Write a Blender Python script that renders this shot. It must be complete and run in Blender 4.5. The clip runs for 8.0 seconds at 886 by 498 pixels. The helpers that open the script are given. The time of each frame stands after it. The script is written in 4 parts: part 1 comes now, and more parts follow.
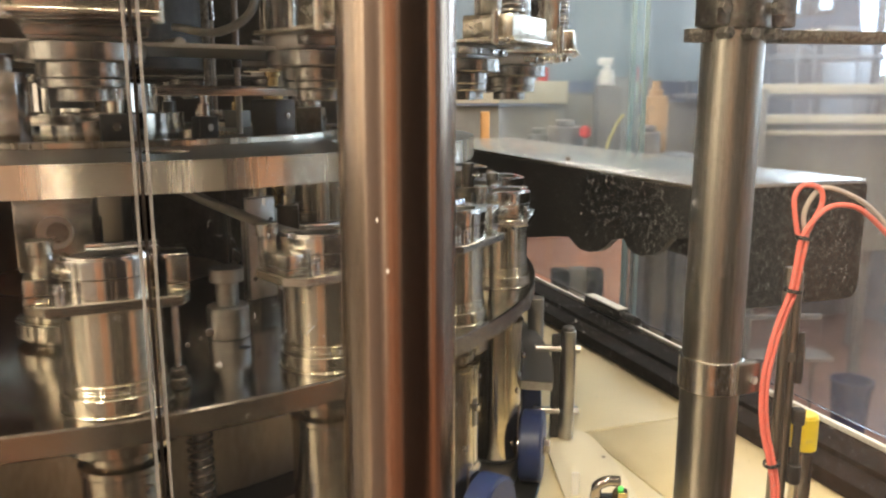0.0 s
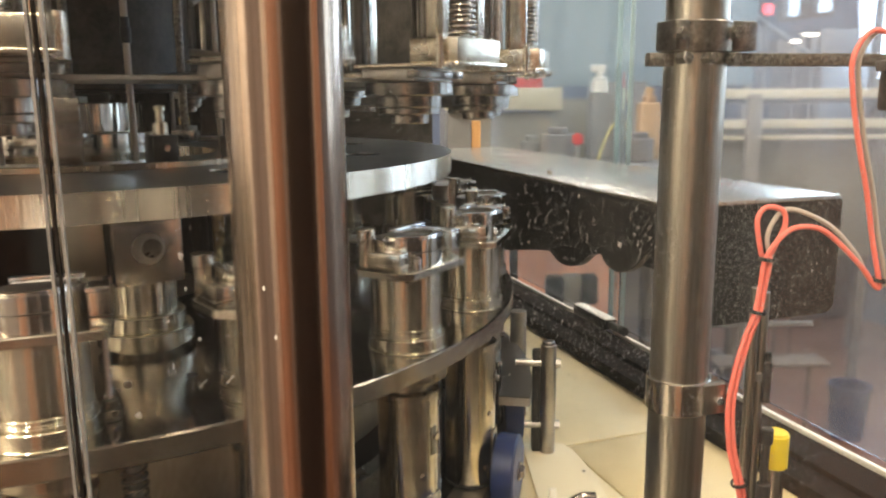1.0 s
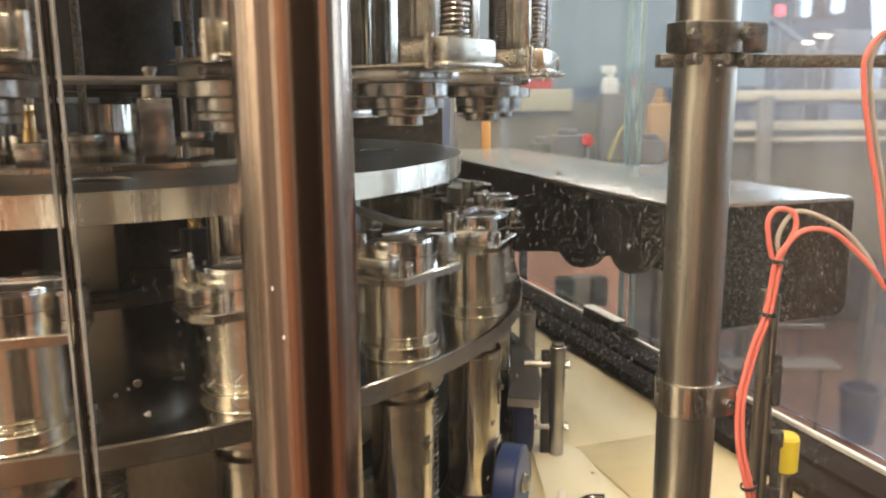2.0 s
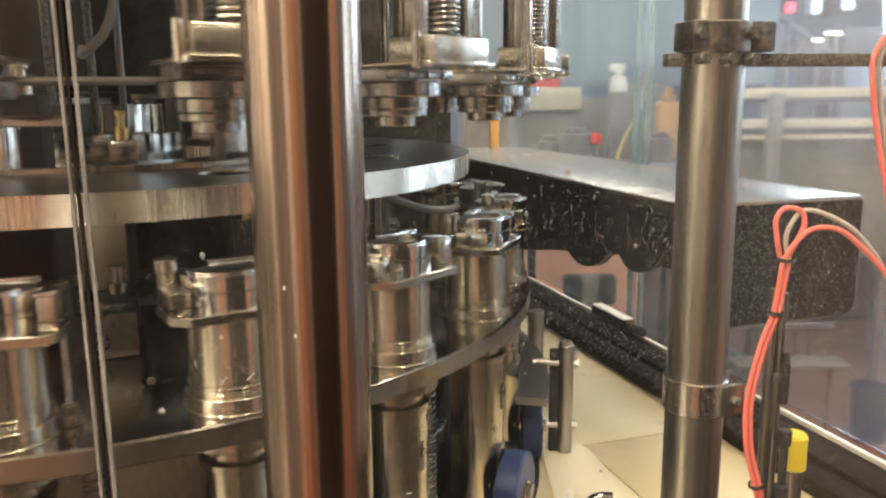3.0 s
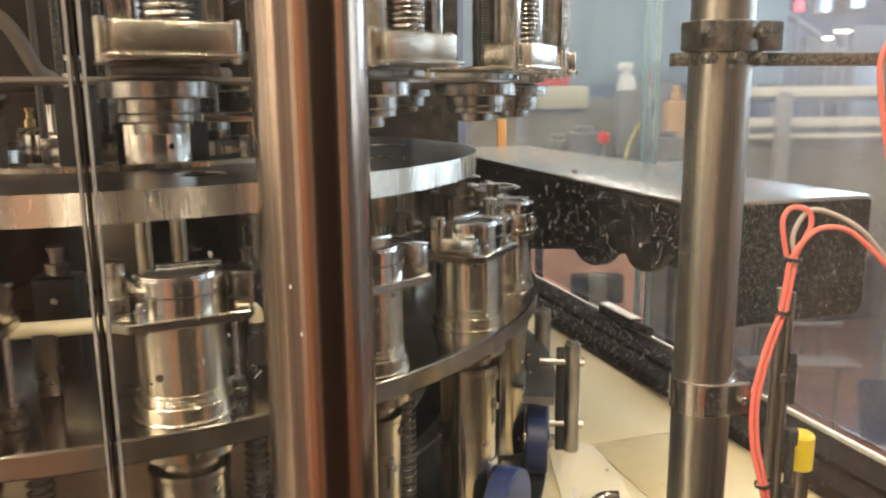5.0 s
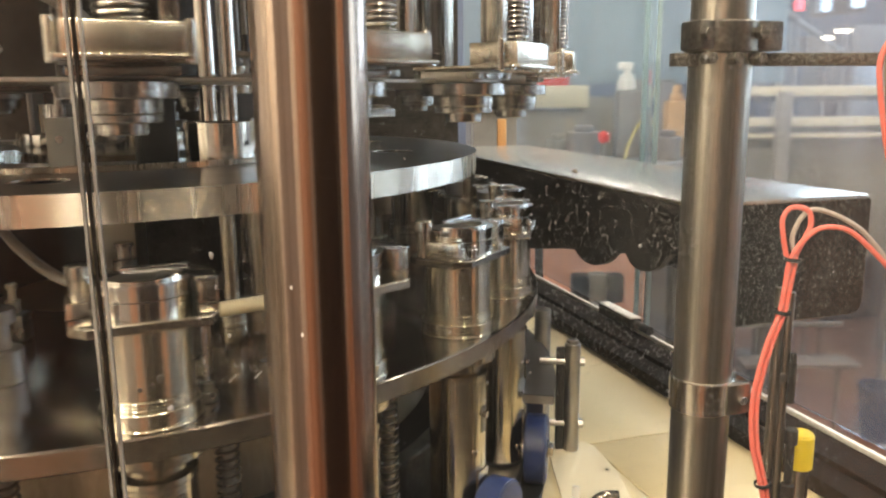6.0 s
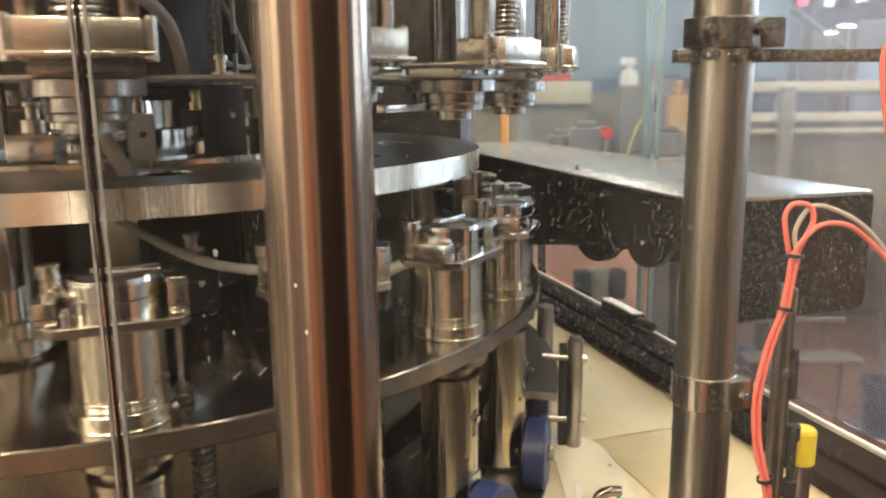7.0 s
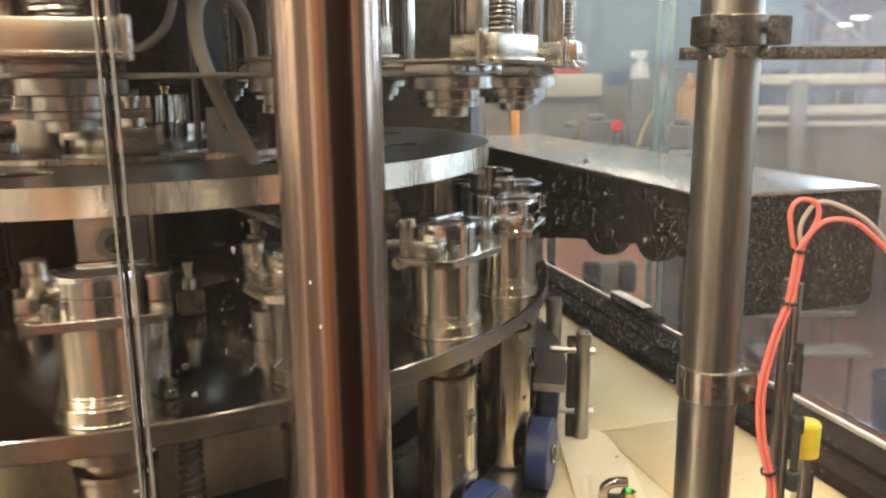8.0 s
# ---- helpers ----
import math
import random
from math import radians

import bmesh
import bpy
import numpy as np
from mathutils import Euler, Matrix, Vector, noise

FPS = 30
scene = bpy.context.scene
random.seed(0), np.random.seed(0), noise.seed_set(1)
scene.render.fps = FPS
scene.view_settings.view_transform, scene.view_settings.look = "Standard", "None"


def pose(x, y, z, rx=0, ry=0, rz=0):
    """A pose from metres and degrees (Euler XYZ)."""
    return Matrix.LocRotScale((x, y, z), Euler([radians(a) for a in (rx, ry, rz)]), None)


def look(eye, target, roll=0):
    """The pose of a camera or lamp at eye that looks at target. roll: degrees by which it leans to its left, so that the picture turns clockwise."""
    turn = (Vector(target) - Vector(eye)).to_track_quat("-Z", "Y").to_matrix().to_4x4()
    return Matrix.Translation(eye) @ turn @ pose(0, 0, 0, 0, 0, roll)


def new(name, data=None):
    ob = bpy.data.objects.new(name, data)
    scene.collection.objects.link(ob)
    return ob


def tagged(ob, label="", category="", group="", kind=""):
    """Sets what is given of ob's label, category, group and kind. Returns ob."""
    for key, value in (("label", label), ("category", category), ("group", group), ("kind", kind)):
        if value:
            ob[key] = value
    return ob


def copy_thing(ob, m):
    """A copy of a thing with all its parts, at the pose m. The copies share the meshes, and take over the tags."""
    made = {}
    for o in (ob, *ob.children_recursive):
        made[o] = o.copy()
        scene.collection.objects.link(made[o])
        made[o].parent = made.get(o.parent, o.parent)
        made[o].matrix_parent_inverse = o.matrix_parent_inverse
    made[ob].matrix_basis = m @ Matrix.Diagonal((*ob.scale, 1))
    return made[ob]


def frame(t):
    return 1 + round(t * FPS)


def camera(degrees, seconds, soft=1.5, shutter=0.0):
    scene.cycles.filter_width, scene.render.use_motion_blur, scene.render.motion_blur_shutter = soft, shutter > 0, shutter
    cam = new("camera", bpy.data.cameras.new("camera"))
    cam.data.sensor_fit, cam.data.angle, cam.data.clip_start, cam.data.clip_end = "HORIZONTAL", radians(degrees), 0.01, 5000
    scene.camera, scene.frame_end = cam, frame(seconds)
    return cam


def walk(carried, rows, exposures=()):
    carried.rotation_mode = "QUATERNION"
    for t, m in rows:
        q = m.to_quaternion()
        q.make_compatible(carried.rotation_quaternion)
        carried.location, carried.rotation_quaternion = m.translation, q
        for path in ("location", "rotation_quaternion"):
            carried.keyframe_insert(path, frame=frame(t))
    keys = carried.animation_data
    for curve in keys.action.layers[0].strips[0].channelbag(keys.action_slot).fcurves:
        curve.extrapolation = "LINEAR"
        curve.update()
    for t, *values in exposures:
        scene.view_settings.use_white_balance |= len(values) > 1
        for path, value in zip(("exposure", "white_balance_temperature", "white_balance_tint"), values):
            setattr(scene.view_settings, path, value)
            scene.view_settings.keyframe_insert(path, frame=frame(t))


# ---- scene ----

cam = camera(59.2, 8.0, soft=2.2, shutter=0.5)

# seconds, x, y, z, yaw, pitch, roll
PATH = [
    (0.0, -0.0420, 0.0126, 1.3937, -2.3005, -11.0132, -0.0014),
    (0.5, -0.0268, 0.0110, 1.4055, -2.4433, -11.0477, 0.3322),
    (1.0, -0.0016, 0.0099, 1.4163, -1.9542, -10.9174, 0.4012),
    (1.5, -0.0008, 0.0102, 1.4160, -1.5400, -10.8137, 0.3384),
    (3.0, -0.0009, 0.0048, 1.4178, -0.6061, -10.9499, 0.4946),
    (3.5, -0.0009, 0.0038, 1.4182, -0.3195, -11.0085, 0.5173),
    (4.0, -0.0005, 0.0033, 1.4186, -0.1407, -11.0601, 0.5075),
    (4.5, 0.0001, 0.0025, 1.4186, -0.0475, -11.0487, 0.5005),
    (6.0, 0.0001, 0.0014, 1.4194, -0.0356, -11.0960, 0.5157),
    (6.5, 0.0000, 0.0000, 1.4200, 0.0000, -11.2000, 0.6000),
    (7.0, -0.0001, -0.0002, 1.4204, 0.1321, -11.3912, 0.6336),
    (7.5, 0.0000, -0.0007, 1.4215, 0.3819, -11.6205, 0.6278),
    (8.0, 0.0012, -0.0135, 1.4261, 0.9234, -12.0163, 0.5867),
]
walk(cam, [(t, pose(x, y, z, 90 + p, r, w)) for t, x, y, z, w, p, r in PATH])

# ---- light: daylight from windows behind the machine, warm hall lamps overhead ----
world = bpy.data.worlds.new("hall_air")
scene.world = world
world.use_nodes = True
wn = world.node_tree
sky = wn.nodes.new("ShaderNodeTexSky")
sky.sky_type, sky.sun_disc, sky.sun_elevation, sky.sun_rotation = "NISHITA", False, radians(35), radians(200)
wn.links.new(sky.outputs[0], wn.nodes["Background"].inputs[0])
wn.nodes["Background"].inputs[1].default_value = 0.1


def area(name, m, sx, sy, power, colour):
    lamp = bpy.data.lights.new(name, "AREA")
    lamp.shape, lamp.size, lamp.size_y, lamp.energy, lamp.color = "RECTANGLE", sx, sy, power, colour
    ob = new(name, lamp)
    ob.matrix_basis = m
    return ob


WARM, COOL = (1.0, 0.85, 0.65), (0.66, 0.80, 1.0)
NEUTRAL = (1.0, 0.95, 0.98)
SOFT_WARM = (1.0, 0.87, 0.70)
# x, y, watts, tone, turn of each hall lamp
LAMPS = ((-2.3, -0.9, 285, SOFT_WARM, 17), (-0.9, -1.0, 92, WARM, 17), (0.1, -1.6, 58, WARM, 17), (0.95, -1.4, 26, WARM, 33), (1.6, -1.15, 22, WARM, 39), (-2.0, 2.0, 190, NEUTRAL, 17),
         (0.3, 1.0, 26, WARM, 17), (1.9, 1.6, 30, SOFT_WARM, 17), (0.6, 3.9, 21, NEUTRAL, 17))
for lx, ly, power, tone, turn in LAMPS:
    area("hall_lamp_light", pose(lx, ly, 3.36, 0, 0, turn), 0.14, 1.5, power, tone)
DAY_A, DAY_B = 4.02, 2.7  # the middle of the side window, in the machine's directions
for bay, power in ((-0.95, 18), (0.0, 18), (0.95, 18)):  # daylight through the bays of the windows
    area("window_light", pose(0, 0, 0, 0, 0, 17) @ look((DAY_A, DAY_B + bay, 2.2), (DAY_A - 1, DAY_B + bay - 0.25, 1.95)), 0.42, 1.4, power, COOL)
scene.view_settings.exposure = 0.0

# ---- materials ----


def material(name, base=(0.5, 0.5, 0.5), metal=0.0, rough=0.5, second=None, scale=20.0, amount=0.5, stretch=(1, 1, 1),
             bump=0.0, bump_scale=120.0, rough_spread=0.12, coat=0.0, by_object=0.0, lathe_marks=0.0):
    """A surface with two scales of colour change, uneven gloss and fine relief, in the thing's own metres."""
    m = bpy.data.materials.new(name)
    m.use_nodes = True
    nt = m.node_tree
    b = nt.nodes["Principled BSDF"]
    b.inputs["Metallic"].default_value = metal
    b.inputs["Coat Weight"].default_value = coat
    co = nt.nodes.new("ShaderNodeTexCoord")
    mp = nt.nodes.new("ShaderNodeMapping")
    mp.inputs["Scale"].default_value = stretch
    nt.links.new(co.outputs["Object"], mp.inputs[0])
    big, fine = nt.nodes.new("ShaderNodeTexNoise"), nt.nodes.new("ShaderNodeTexNoise")
    big.inputs["Scale"].default_value, big.inputs["Detail"].default_value = scale, 5
    fine.inputs["Scale"].default_value, fine.inputs["Detail"].default_value = bump_scale, 4
    nt.links.new(mp.outputs[0], big.inputs[0])
    nt.links.new(mp.outputs[0], fine.inputs[0])
    both = nt.nodes.new("ShaderNodeMath")
    both.operation = "MULTIPLY_ADD"
    both.inputs[1].default_value = 0.65
    nt.links.new(big.outputs[0], both.inputs[0])
    half = nt.nodes.new("ShaderNodeMath")
    half.operation = "MULTIPLY"
    half.inputs[1].default_value = 0.35
    nt.links.new(fine.outputs[0], half.inputs[0])
    nt.links.new(half.outputs[0], both.inputs[2])
    ramp = nt.nodes.new("ShaderNodeMapRange")
    ramp.inputs[1].default_value, ramp.inputs[2].default_value = 0.35, 0.65
    ramp.inputs[3].default_value, ramp.inputs[4].default_value = 0.0, amount
    nt.links.new(both.outputs[0], ramp.inputs[0])
    mix = nt.nodes.new("ShaderNodeMix")
    mix.data_type = "RGBA"
    mix.inputs[6].default_value = (*base, 1)
    mix.inputs[7].default_value = (*(second or [c * 0.6 for c in base]), 1)
    nt.links.new(ramp.outputs[0], mix.inputs[0])
    colour = mix.outputs[2]
    if by_object:
        info = nt.nodes.new("ShaderNodeObjectInfo")
        hue = nt.nodes.new("ShaderNodeHueSaturation")
        spread = nt.nodes.new("ShaderNodeMapRange")
        spread.inputs[3].default_value, spread.inputs[4].default_value = 1 - by_object, 1 + by_object
        nt.links.new(info.outputs["Random"], spread.inputs[0])
        nt.links.new(spread.outputs[0], hue.inputs["Value"])
        nt.links.new(colour, hue.inputs["Color"])
        colour = hue.outputs[0]
    nt.links.new(colour, b.inputs["Base Color"])
    rr = nt.nodes.new("ShaderNodeMapRange")
    rr.inputs[3].default_value, rr.inputs[4].default_value = max(0.02, rough - rough_spread), min(1, rough + rough_spread)
    nt.links.new(both.outputs[0], rr.inputs[0])
    nt.links.new(rr.outputs[0], b.inputs["Roughness"])
    if lathe_marks:  # fine turning grooves round z spread the gloss up and down
        tan = nt.nodes.new("ShaderNodeTangent")
        tan.direction_type, tan.axis = "RADIAL", "Z"
        nt.links.new(tan.outputs[0], b.inputs["Tangent"])
        b.inputs["Anisotropic"].default_value, b.inputs["Anisotropic Rotation"].default_value = lathe_marks, 0.25
    if bump:
        bp = nt.nodes.new("ShaderNodeBump")
        bp.inputs["Strength"].default_value, bp.inputs["Distance"].default_value = bump, 0.001
        nt.links.new(fine.outputs[0], bp.inputs["Height"])
        nt.links.new(bp.outputs[0], b.inputs["Normal"])
    return m


def glowing(name, colour, strength):
    m = bpy.data.materials.new(name)
    m.use_nodes = True
    b = m.node_tree.nodes["Principled BSDF"]
    b.inputs["Base Color"].default_value = (*colour, 1)
    b.inputs["Emission Color"].default_value = (*colour, 1)
    b.inputs["Emission Strength"].default_value = strength
    return m


def glass(name, tint, film, film_colour=(0.75, 0.8, 0.82), gloss_rough=0.03, blur=0.0):
    """A clear sheet with a thin uneven film of dust and dried water; blur: how scuffed it is."""
    m = bpy.data.materials.new(name)
    m.use_nodes = True
    nt = m.node_tree
    nt.nodes.remove(nt.nodes["Principled BSDF"])
    out = nt.nodes["Material Output"]
    clear, gloss, dust = nt.nodes.new("ShaderNodeBsdfRefraction" if blur else "ShaderNodeBsdfTransparent"), nt.nodes.new("ShaderNodeBsdfGlossy"), nt.nodes.new("ShaderNodeBsdfDiffuse")
    if blur:  # a scuffed sheet softens what lies behind it
        clear.inputs["IOR"].default_value, clear.inputs["Roughness"].default_value = 1.10, blur
    clear.inputs[0].default_value = (*tint, 1)
    gloss.inputs["Roughness"].default_value = gloss_rough
    dust.inputs[0].default_value = (*film_colour, 1)
    face, steep, fres = nt.nodes.new("ShaderNodeLayerWeight"), nt.nodes.new("ShaderNodeMath"), nt.nodes.new("ShaderNodeMath")
    steep.operation, steep.inputs[1].default_value = "POWER", 4
    fres.operation, fres.inputs[1].default_value, fres.inputs[2].default_value = "MULTIPLY_ADD", 0.4, 0.02
    nt.links.new(face.outputs["Facing"], steep.inputs[0])
    nt.links.new(steep.outputs[0], fres.inputs[0])
    a, b = nt.nodes.new("ShaderNodeMixShader"), nt.nodes.new("ShaderNodeMixShader")
    nt.links.new(fres.outputs[0], a.inputs[0])
    nt.links.new(clear.outputs[0], a.inputs[1])
    nt.links.new(gloss.outputs[0], a.inputs[2])
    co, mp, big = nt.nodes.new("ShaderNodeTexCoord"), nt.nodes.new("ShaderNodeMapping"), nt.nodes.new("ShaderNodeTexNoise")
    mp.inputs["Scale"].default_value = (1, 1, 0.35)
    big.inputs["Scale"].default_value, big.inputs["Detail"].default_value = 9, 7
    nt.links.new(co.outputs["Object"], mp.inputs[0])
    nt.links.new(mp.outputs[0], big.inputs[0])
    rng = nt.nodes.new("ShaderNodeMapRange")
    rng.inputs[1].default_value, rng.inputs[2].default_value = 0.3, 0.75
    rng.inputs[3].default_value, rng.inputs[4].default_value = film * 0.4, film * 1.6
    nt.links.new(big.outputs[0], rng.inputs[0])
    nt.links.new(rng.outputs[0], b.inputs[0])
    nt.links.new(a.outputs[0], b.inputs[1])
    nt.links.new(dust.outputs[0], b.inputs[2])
    nt.links.new(b.outputs[0], out.inputs[0])
    return m


STEEL = material("brushed_steel", (0.55, 0.51, 0.46), 1, 0.22, (0.40, 0.36, 0.31), 60, 0.7, (1, 1, 0.05), 0.05, 400, 0.10, by_object=0.06)
TURNED = material("turned_steel", (0.74, 0.69, 0.57), 1, 0.21, (0.54, 0.495, 0.40), 25, 0.6, (0.2, 0.2, 4), 0.04, 300, 0.06, by_object=0.08, lathe_marks=0.8)
POLISHED = material("polished_steel", (0.46, 0.415, 0.38), 1, 0.20, (0.28, 0.245, 0.21), 300, 0.8, (1, 1, 0.004), 0.04, 900, 0.06, lathe_marks=0.1)
POLE_STEEL = material("brown_tinted_pole_steel", (0.43, 0.352, 0.29), 1, 0.18, (0.255, 0.198, 0.15), 300, 0.8, (1, 1, 0.004), 0.04, 900, 0.06, lathe_marks=0.1)
CHROME = material("bright_chrome", (0.74, 0.74, 0.75), 1, 0.10, (0.58, 0.58, 0.59), 40, 0.5)
DULL = material("dull_steel", (0.50, 0.48, 0.45), 1, 0.36, (0.30, 0.28, 0.25), 18, 0.7, (1, 1, 1), 0.15, 160, 0.12, by_object=0.08)
RING_STEEL = material("ring_steel", (0.40, 0.36, 0.31), 1, 0.13, (0.25, 0.22, 0.185), 14, 0.8, (1, 1, 1), 0.06, 260, 0.08)
DISC_STEEL = material("grey_disc_steel", (0.52, 0.50, 0.47), 1, 0.30, (0.32, 0.305, 0.28), 12, 0.7, (1, 1, 1), 0.08, 260, 0.06)
OLIVE_BAND = material("olive_grey_band_paint", (0.17, 0.155, 0.125), 0, 0.6, (0.10, 0.09, 0.07), 3, 0.7)
BEIGE_PANEL = material("pinkish_beige_panel_paint", (0.43, 0.335, 0.27), 0, 0.6, (0.33, 0.255, 0.205), 3, 0.6)
RIM_STEEL = material("turned_rim_steel", (0.84, 0.765, 0.64), 1, 0.27, (0.58, 0.52, 0.43), 26, 0.8, (1, 1, 0.02), 0.05, 260, 0.05, lathe_marks=1.0)
HEAD_STEEL = material("grey_head_steel", (0.38, 0.36, 0.33), 1, 0.24, (0.17, 0.158, 0.14), 24, 0.8, (0.3, 0.3, 3), 0.05, 300, 0.08, by_object=0.14, lathe_marks=0.6)
PALE_WALL = material("drab_wall_paint", (0.56, 0.515, 0.44), 0, 0.7, (0.42, 0.385, 0.33), 1.2, 0.6, (1, 1, 1), 0.1, 40)
DIM_CARD = material("faded_brown_board", (0.22, 0.185, 0.16), 0, 0.7, (0.165, 0.14, 0.12), 8, 0.5)
SPRING_STEEL = material("spring_steel", (0.55, 0.52, 0.48), 1, 0.22, (0.38, 0.35, 0.31), 40, 0.5)
SLEEVE = material("used_sleeve_steel", (0.58, 0.52, 0.42), 1, 0.20, (0.36, 0.31, 0.23), 20, 0.7, (0.3, 0.3, 2), 0.06, 260, 0.08, by_object=0.1, lathe_marks=0.6)
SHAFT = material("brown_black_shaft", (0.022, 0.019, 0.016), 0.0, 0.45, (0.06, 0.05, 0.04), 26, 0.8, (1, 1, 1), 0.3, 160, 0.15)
GUARD = material("dark_grey_guard", (0.042, 0.040, 0.037), 0, 0.4, (0.075, 0.070, 0.064), 12, 0.6, (1, 1, 1), 0.15, 150)
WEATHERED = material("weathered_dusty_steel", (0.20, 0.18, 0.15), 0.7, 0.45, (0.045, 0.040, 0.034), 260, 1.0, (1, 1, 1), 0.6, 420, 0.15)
DARK_STEEL = material("oil_dark_steel", (0.22, 0.20, 0.17), 1, 0.30, (0.07, 0.062, 0.05), 12, 0.8, (1, 1, 1), 0.2, 140, 0.15)
BLACK = material("black_plastic", (0.018, 0.018, 0.018), 0, 0.42, (0.04, 0.038, 0.035), 20, 0.6, (1, 1, 1), 0.2, 200)
BLACK_PAINT = material("black_painted_steel", (0.016, 0.016, 0.015), 0, 0.38, (0.036, 0.035, 0.031), 30, 0.6, (1, 1, 1), 0.2, 150)
CREAM_STEEL = material("satin_milled_steel", (0.63, 0.575, 0.475), 1, 0.26, (0.50, 0.455, 0.37), 60, 0.7, (1, 0.15, 1), 0.06, 300, 0.08, by_object=0.18)
BRASS = material("brass", (0.62, 0.46, 0.22), 1, 0.25, (0.40, 0.28, 0.12), 30, 0.6)
BLUE = material("blue_polymer", (0.009, 0.024, 0.11), 0, 0.42, (0.016, 0.028, 0.07), 60, 0.8, (1, 1, 1), 0.3, 250)
DECK = material("cream_deck_sheet", (0.75, 0.625, 0.37), 0, 0.38, (0.55, 0.44, 0.24), 5, 0.6, (1, 1, 1), 0.1, 60)
RED_CABLE = material("red_cable", (0.64, 0.14, 0.105), 0, 0.45, (0.52, 0.11, 0.08), 50, 0.4)
GREY_CABLE = material("grey_cable", (0.36, 0.31, 0.26), 0, 0.5, (0.26, 0.22, 0.18), 50, 0.4)
HOSE = material("grey_hose", (0.24, 0.225, 0.20), 0, 0.4, (0.16, 0.148, 0.13), 30, 0.4)
YELLOW = material("yellow_plastic", (0.78, 0.60, 0.03), 0, 0.35, (0.62, 0.45, 0.03), 30, 0.5)
OLIVE = material("olive_yellow_hose", (0.55, 0.44, 0.13), 0, 0.5, (0.42, 0.33, 0.1), 30, 0.5)
COLUMN_GREY = material("satin_grey_post_steel", (0.64, 0.585, 0.49), 1, 0.36, (0.50, 0.455, 0.375), 14, 0.6, (1, 1, 0.4), 0.06, 150)
GREIGE = material("grey_beige_board", (0.25, 0.235, 0.195), 0, 0.7, (0.13, 0.12, 0.10), 6, 0.8)
MURKY = material("dull_dark_paint", (0.13, 0.12, 0.115), 0, 0.6, (0.22, 0.20, 0.18), 14, 0.8)
PLATE_TOP = material("stainless_cover", (0.74, 0.69, 0.59), 1, 0.25, (0.56, 0.52, 0.44), 8, 0.6, (1, 1, 1), 0.05, 200, 0.08)
GREY_PANEL = material("grey_painted_panel", (0.26, 0.24, 0.21), 0, 0.5, (0.18, 0.165, 0.14), 12, 0.6, (1, 1, 1), 0.15, 150)
FLOOR = material("red_floor_paint", (0.27, 0.135, 0.09), 0, 0.40, (0.18, 0.09, 0.06), 3, 0.7, (1, 1, 1), 0.1, 60)
WALL = material("hall_wall_paint", (0.25, 0.24, 0.24), 0, 0.7, (0.18, 0.17, 0.17), 1.2, 0.6, (1, 1, 1), 0.1, 40)
COLUMN_WHITE = material("white_column_paint", (0.80, 0.77, 0.70), 0, 0.6, (0.68, 0.65, 0.58), 3, 0.5)
DARK_PANEL = material("dark_panel_paint", (0.018, 0.009, 0.005), 0, 0.9, (0.034, 0.018, 0.010), 2, 0.6, (1, 1, 1), 0.1, 40)
TERRACOTTA = material("terracotta_panel_paint", (0.40, 0.205, 0.125), 0, 0.6, (0.33, 0.165, 0.09), 2, 0.6, (1, 1, 1), 0.1, 40)
FAR_WALL = material("blue_grey_wall_paint", (0.235, 0.265, 0.325), 0, 0.7, (0.17, 0.195, 0.25), 1.2, 0.6, (1, 1, 1), 0.1, 40)
CEILING = material("hall_ceiling_paint", (0.55, 0.52, 0.47), 0, 0.8, (0.30, 0.28, 0.26), 1.5, 0.6)
CREAM = material("cream_paint", (0.62, 0.565, 0.42), 0, 0.45, (0.50, 0.45, 0.32), 6, 0.5)
STRIP = material("matte_glazing_strip", (0.76, 0.725, 0.65), 0, 0.5, (0.52, 0.49, 0.43), 30, 0.6)
WHITE = material("white_plastic", (0.75, 0.73, 0.68), 0, 0.4, (0.6, 0.57, 0.5), 20, 0.5)
CARD = material("brown_card", (0.42, 0.27, 0.14), 0, 0.75, (0.33, 0.2, 0.1), 12, 0.5)
SALMON = material("salmon_panel", (0.88, 0.44, 0.30), 0, 0.55, (0.72, 0.37, 0.25), 6, 0.5)
RED = material("red_plastic", (0.60, 0.04, 0.03), 0, 0.4, (0.45, 0.03, 0.02), 20, 0.4)
BLUE_WALL = material("pale_blue_panel", (0.27, 0.345, 0.39), 0, 0.5, (0.21, 0.275, 0.315), 3, 0.6)
GREY = material("mid_grey_paint", (0.22, 0.22, 0.22), 0, 0.5, (0.14, 0.14, 0.14), 6, 0.6)
FRAME = material("brown_black_frame", (0.012, 0.010, 0.009), 0, 0.8, (0.032, 0.028, 0.024), 60, 0.7, (1, 1, 1), 0.1, 120)
LUG_STEEL = material("milled_lug_steel", (0.66, 0.62, 0.54), 1, 0.20, (0.46, 0.42, 0.35), 40, 0.6, (1, 1, 0.3), 0.05, 300, 0.08, by_object=0.1)
CUP_STEEL = material("bright_cup_steel", (0.80, 0.765, 0.69), 1, 0.11, (0.60, 0.565, 0.49), 30, 0.5, (0.2, 0.2, 4), 0.03, 300, 0.05, lathe_marks=0.5)
LOW_RIM = material("dull_ring_rim", (0.46, 0.40, 0.325), 1, 0.24, (0.27, 0.22, 0.165), 22, 0.9, (1, 1, 0.3), 0.05, 260, 0.06, lathe_marks=0.8)
GRIMY = material("grimy_clamp_steel", (0.30, 0.275, 0.235), 1, 0.32, (0.075, 0.068, 0.058), 45, 0.9, (1, 1, 1), 0.3, 240, 0.12)
